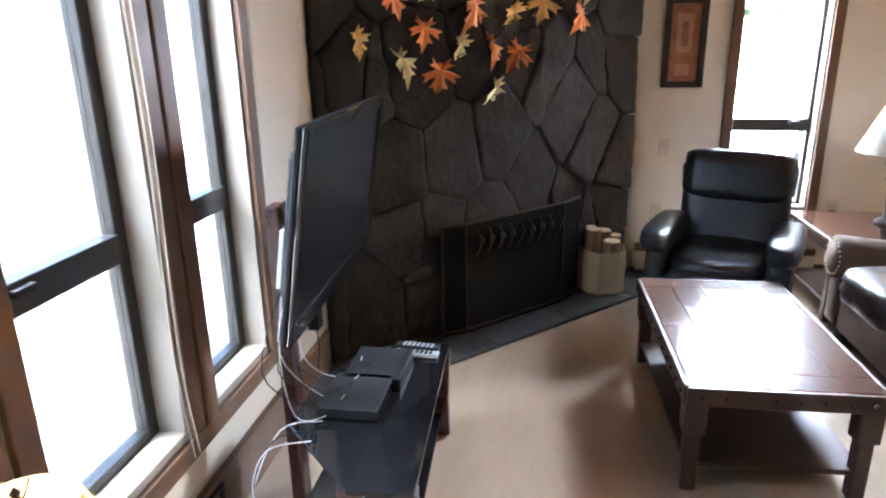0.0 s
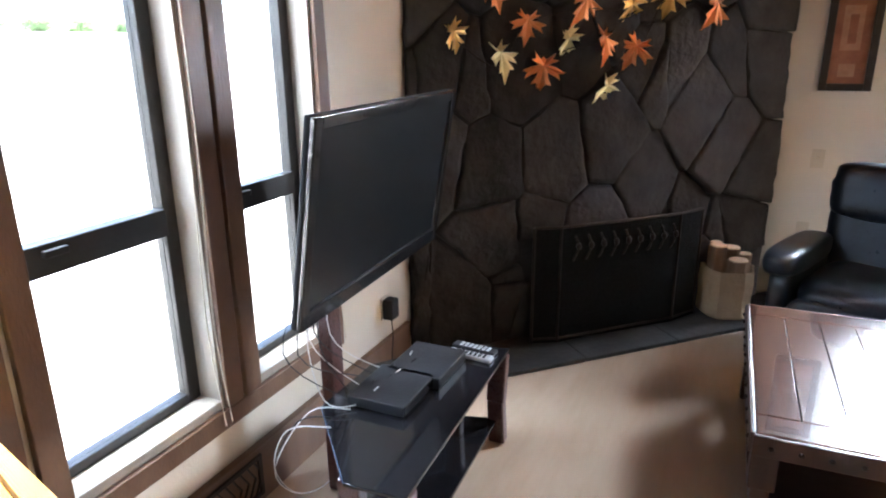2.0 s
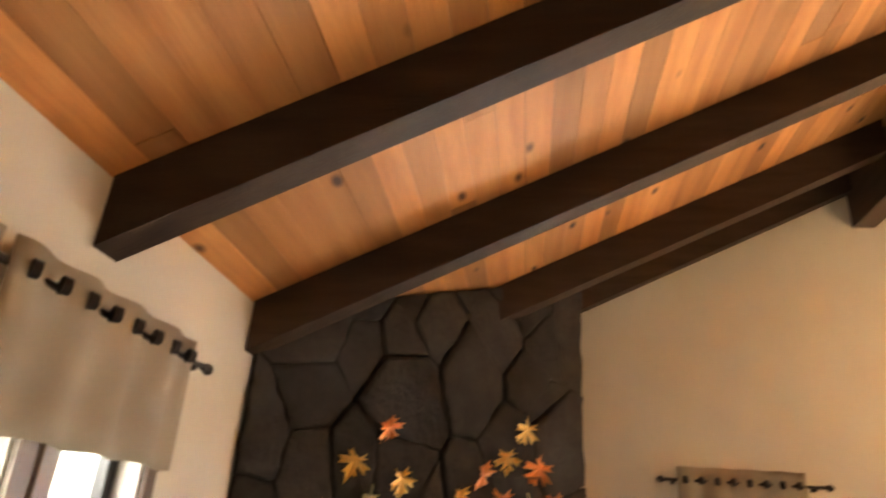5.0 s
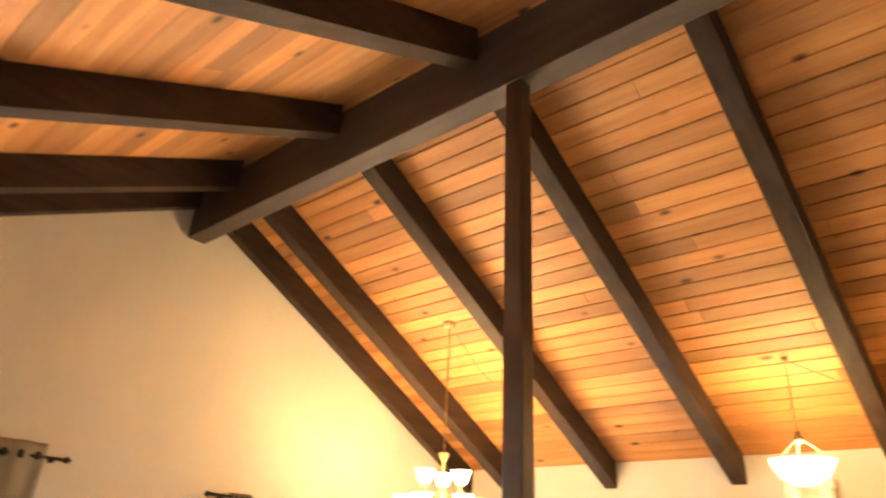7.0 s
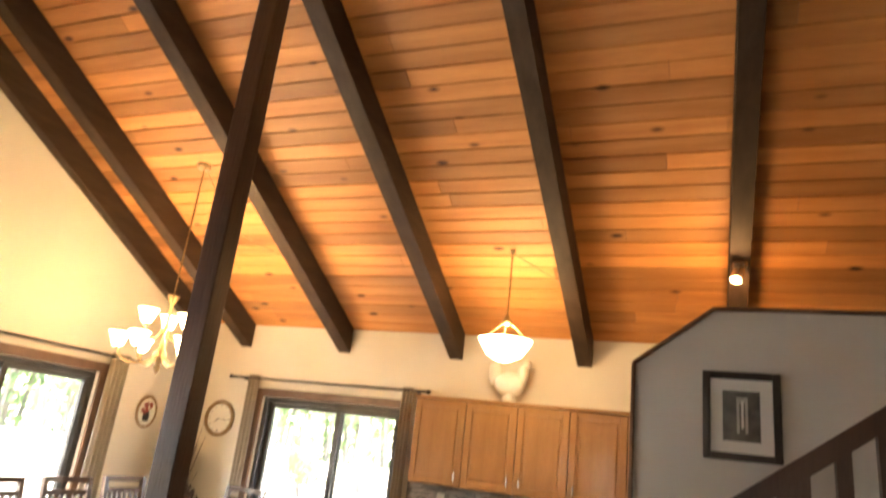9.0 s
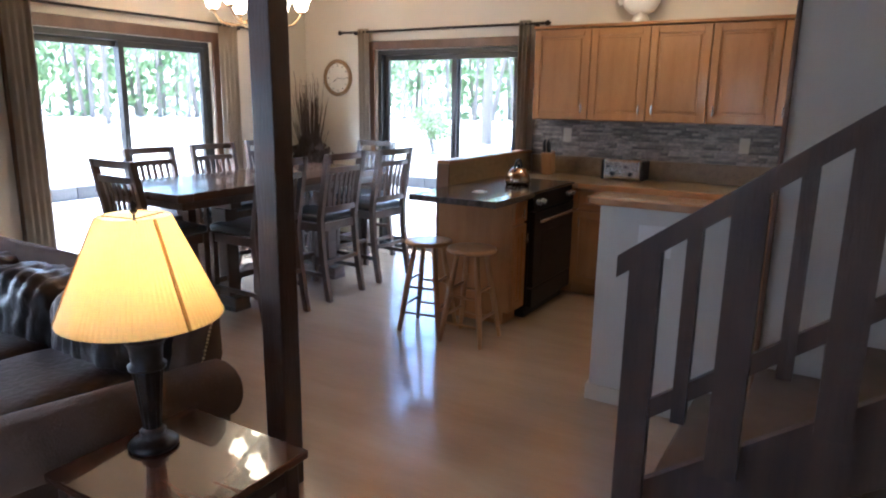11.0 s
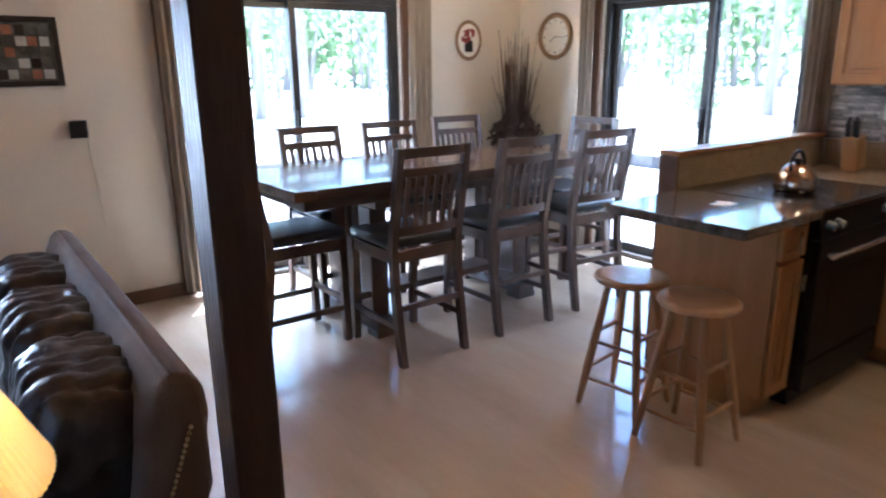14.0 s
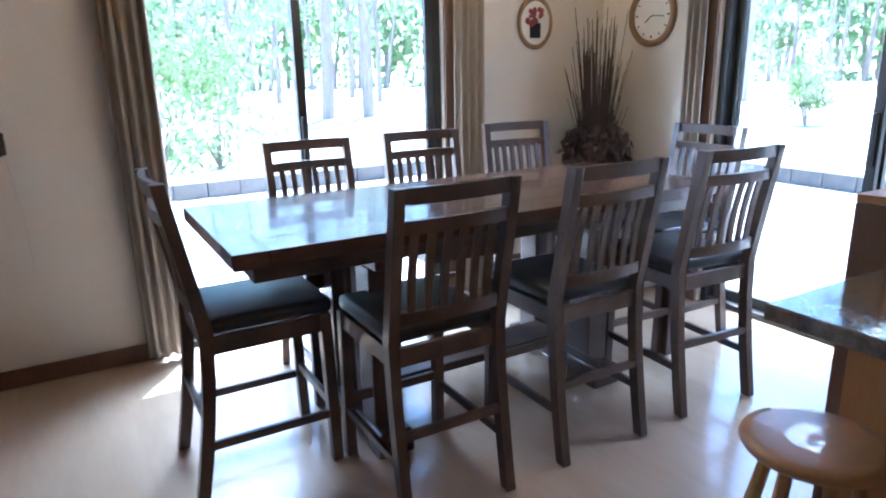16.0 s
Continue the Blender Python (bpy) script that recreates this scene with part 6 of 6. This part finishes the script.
for a, z, w in ((0.2, 2.26, 2.5), (2.3, 2.26, 2.5), (4.4, 2.26, 2.5), (0.7, 2.46, 2.2)):
    r = 0.315 if z < 2.4 else 0.17
    bulb("chandelier_bulb", (6.64 + r * math.cos(a), 4.41 + r * math.sin(a), z), w, 0.04)
pd = thing("pendant_light", (7.52, 1.90, 0), "lit frosted glass bowl pendant on a chain", "pendant lamp")
part("bowl", lathe(B(), [(0.0, 2.36), (0.06, 2.365), (0.14, 2.41), (0.185, 2.48), (0.205, 2.515), (0.21, 2.525), (0.20, 2.525), (0.17, 2.48), (0.12, 2.42), (0.05, 2.38), (0.0, 2.375)], seg=36), M_FROST, pd, "lit frosted glass bowl", True)
b = B()
for a in (0.4, 2.5, 4.6):
    tube(b, [(0.19 * math.cos(a), 0.19 * math.sin(a), 2.52), (0.10 * math.cos(a), 0.10 * math.sin(a), 2.60), (0.03 * math.cos(a), 0.03 * math.sin(a), 2.66)], 0.006)
lathe(b, [(0.0, 2.64), (0.04, 2.65), (0.045, 2.67), (0.015, 2.70), (0.02, 2.72), (0.0, 2.73)], seg=16)
part("hanger", b, M_BRASS, pd, "", True)
part("chain", rod(B(), (0, 0, 2.73), (0, 0, roof(7.52) - 0.03), 0.005, 0.005, 8), M_BRASS, pd)
part("ceiling_hook", lathe(B(), [(0, 0), (0.02, 0.002), (0.025, 0.025), (0.0, 0.027)], (0, 0, roof(7.52) - 0.032), 12), M_BRASS, pd)
part("swag_cord", tube(B(), [(0.0, 0.0, roof(7.52) - 0.03), (0.03, -0.20, 3.12), (0.05, -0.375, 3.02), (0.05, -0.40, 3.0)], 0.004), M_BRASS, pd)
bulb("pendant_bulb", (7.52, 1.90, 2.60), 2.1, 0.05)
tl = thing("spot_light", (7.35, 0.235, 0), "small lit spotlight on the rafter", "spotlight")
zt = roof(7.35) - 0.25
part("mount", rod(B(), (0, 0, zt - 0.03), (0, 0, zt - 0.001), 0.05, 0.05, 20), M_STEEL, tl)
part("head", rod(B(), (0, 0.0, zt - 0.03), (-0.03, 0.03, zt - 0.13), 0.032, 0.045, 20), M_STEEL, tl)
part("bulb_face", rod(B(), (-0.0305, 0.0305, zt - 0.131), (-0.032, 0.032, zt - 0.135), 0.036, 0.036, 20), M_FROST, tl, "lit bulb face")
bulb("spot_bulb", (7.30, 0.28, zt - 0.20), 2.6, 0.04)

# ---------- cabinet-top figure and dried reeds ----------
M_CERAMIC = mat("white_ceramic", (0.62, 0.58, 0.50), (0.74, 0.70, 0.62), 0.35, 9, bump=0.1)
b = cush(B(), (0, 0, 0.17), (0.07, 0.14, 0.10), 2.2, 0.08)
cush(b, (0, -0.11, 0.27), (0.045, 0.05, 0.10), 2.2)
cush(b, (0, 0.14, 0.27), (0.03, 0.06, 0.12), 2.2, 0.2)
cush(b, (0, -0.14, 0.35), (0.035, 0.04, 0.04), 2.2)
lathe(b, [(0.0, 0), (0.07, 0), (0.06, 0.04), (0.03, 0.09), (0.0, 0.1)], seg=20)
ob = mesh("rooster_figure", b, M_CERAMIC, True)
ob.location = (8.34, 2.06, 2.116)
tagged(ob, "white ceramic rooster figure on the wall cabinet", "figurine")
M_REED = mat("dried_reed", (0.034, 0.019, 0.013), (0.075, 0.044, 0.029), 0.8, 6, bump=0.2)
M_POT = mat("dark_clay", (0.05, 0.03, 0.022), (0.09, 0.055, 0.04), 0.6, 6, bump=0.2)
pl = thing("dried_arrangement", (8.20, 5.36, 0), "tall dried reeds in a dark floor vase", "dried plant")
part("vase", lathe(B(), [(0.0, 0), (0.11, 0), (0.15, 0.15), (0.16, 0.35), (0.11, 0.60), (0.08, 0.70), (0.10, 0.74), (0.085, 0.735), (0.07, 0.68), (0.0, 0.66)], seg=28), M_POT, pl, "", True)
rr = random.Random(17)
b = B()
for k in range(260):
    a, lean = rr.uniform(0, 6.3), abs(rr.gauss(0, 0.055))
    h = rr.uniform(1.05, 1.55) if k % 6 else rr.uniform(1.5, 1.78)
    tube(b, [(0.03 * math.cos(a), 0.03 * math.sin(a), 0.70), ((0.05 + lean * 0.5) * math.cos(a), (0.05 + lean * 0.5) * math.sin(a), 0.70 + (h - 0.7) * 0.5), ((0.06 + lean * 1.1) * math.cos(a), min((0.06 + lean * 1.1) * math.sin(a), 0.28), h)], 0.0022, 4)
part("reeds", b, M_REED, pl)
b = B()
for k in range(620):
    a, d = rr.uniform(0, 6.3), rr.uniform(0.02, 0.20)
    p = Vector((d * math.cos(a), min(d * math.sin(a), 0.26), 0.78 + rr.uniform(0, 0.36) * (1.15 - d * 2.8)))
    tube(b, [(p.x * 0.4, p.y * 0.4, 0.73), (p.x * 0.8, p.y * 0.8, p.z - 0.02), tuple(p)], 0.003, 4)
    leaves(b, rr, p, (0.02, 0.02, 0.02), 3, 0.05)
part("dried_flower_head", b, M_REED, pl, "bushy brown dried flowers")

# ---------- stairs, half wall and peninsula ----------
M_CARPET = mat("grey_brown_carpet", (0.16, 0.13, 0.10), (0.22, 0.18, 0.145), 0.95, 6, bump=0.6, fine=220)
hw = B()
prism(hw, [(0.80, 0), (0.80, 2.185), (0.42, 2.475), (YS, 2.475), (YS, 0)], 0.12, Matrix(((0, 0, 1, 6.15), (1, 0, 0, 0), (0, 1, 0, 0), (0, 0, 0, 1))))
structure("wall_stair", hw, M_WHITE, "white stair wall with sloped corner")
b = B()
bar(b, (6.21, 0.81, 0.0), (6.21, 0.81, 2.19), 0.15, 0.02, 0.004, (0, 1, 0))
bar(b, (6.21, 0.812, 2.19), (6.21, 0.424, 2.485), 0.15, 0.02, 0.004)
bar(b, (6.21, 0.43, 2.486), (6.21, YS, 2.486), 0.15, 0.02, 0.004)
structure("trim", b, M_TRIM, "brown wooden cap of the stair wall")
b = bx(B(), 6.13, 6.25, 0.84, 1.575, 0.0, 1.03)
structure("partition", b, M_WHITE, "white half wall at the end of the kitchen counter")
b = bx(B(), 6.115, 6.129, 0.84, 1.59, 0.0, 0.085, 0.002)
bx(b, 6.13, 6.25, 1.576, 1.59, 0.0, 0.085, 0.002)
structure("baseboard", b, M_PLATE, "pale baseboard")
b = bx(B(), 6.10, 6.32, 0.84, 1.62, 1.032, 1.07, 0.01)
tagged(mesh("counter", b, M_LAMI), "tan laminate bar top with rounded wooden edge", "worktop")
b = bx(B(), 6.08, 6.099, 0.84, 1.62, 1.030, 1.068, 0.006)
bx(b, 6.08, 6.32, 1.621, 1.638, 1.030, 1.068, 0.006)
tagged(mesh("bar_edge", b, M_OAK), "wooden edge strip of the bar top", "worktop")
sw = thing("cover_plate", (0, 0, 0), "large blank grey cover plate on white wall", "plate")
part("plate", box(6.124, 6.129, 1.22, 1.38, 0.80, 0.95, 0.002), M_MAT, sw)

stairs = thing("staircase", (0, 0, 0), "carpeted stairs with dark wooden stringer", "stairs")
stairs["kind"] = "structure"
RISE, RUN, Y0 = 0.18, 0.245, 1.02
for k in range(13):
    y1 = Y0 - RUN * k
    if y1 - RUN < YS + 0.01:
        break
    part("tread", box(5.215, 6.125, y1 - RUN - 0.02, y1 + 0.02, RISE * (k + 1) - 0.045, RISE * (k + 1), 0.012), M_CARPET, stairs, "carpeted tread")
    part("riser", box(5.215, 6.125, y1 - 0.012, y1 + 0.0, RISE * k, RISE * (k + 1) - 0.046), M_CARPET, stairs)
slope = RISE / RUN
ytop = Y0 - RUN * 12
prism(b := B(), [(1.10, 0.0), (1.10, 0.16), (ytop, 0.16 + slope * (1.10 - ytop)), (ytop, slope * (1.10 - ytop) - 0.14), (0.90, 0.0)], 0.04, Matrix(((0, 0, 1, 5.172), (1, 0, 0, 0), (0, 1, 0, 0), (0, 0, 0, 1))))
part("stringer", b, M_POST, stairs, "dark stained stringer")

rail = thing("stair_railing", (0, 0, 0), "dark wooden stair railing with thick and thin balusters", "railing")
HS = 0.735


def rail_z(y):
    return 1.025 + HS * (1.175 - y)


def low_z(y):
    return 0.50 + 0.77 * (1.08 - y)


def sloped(bm, y0, y1, f0, f1, x0, x1):
    return prism(bm, [(y0, f0(y0)), (y0, f1(y0)), (y1, f1(y1)), (y1, f0(y1))], x1 - x0, Matrix(((0, 0, 1, x0), (1, 0, 0, 0), (0, 1, 0, 0), (0, 0, 0, 1))), 0.004)


part("handrail", sloped(B(), 1.182, -1.5, lambda y: rail_z(y) - 0.075, rail_z, 5.10, 5.165), M_POST, rail)
part("lower_rail", sloped(B(), 1.065, -1.5, lambda y: low_z(y) - 0.07, low_z, 5.125, 5.16), M_POST, rail)
for k in range(17):
    y = 1.093 - 0.147 * k
    w = 0.05 if k % 2 == 0 else 0.0225
    foot = 0.0 if k == 0 else max(low_z(y) - (0.40 if k % 2 == 0 else 0.13), 0.0)
    part("newel" if k == 0 else "baluster", prism(B(), [(y - w, foot), (y + w, foot), (y + w, rail_z(y + w) - 0.07), (y - w, rail_z(y - w) - 0.07)], 0.045, Matrix(((0, 0, 1, 5.11), (1, 0, 0, 0), (0, 1, 0, 0), (0, 0, 0, 1))), 0.003), M_POST, rail)
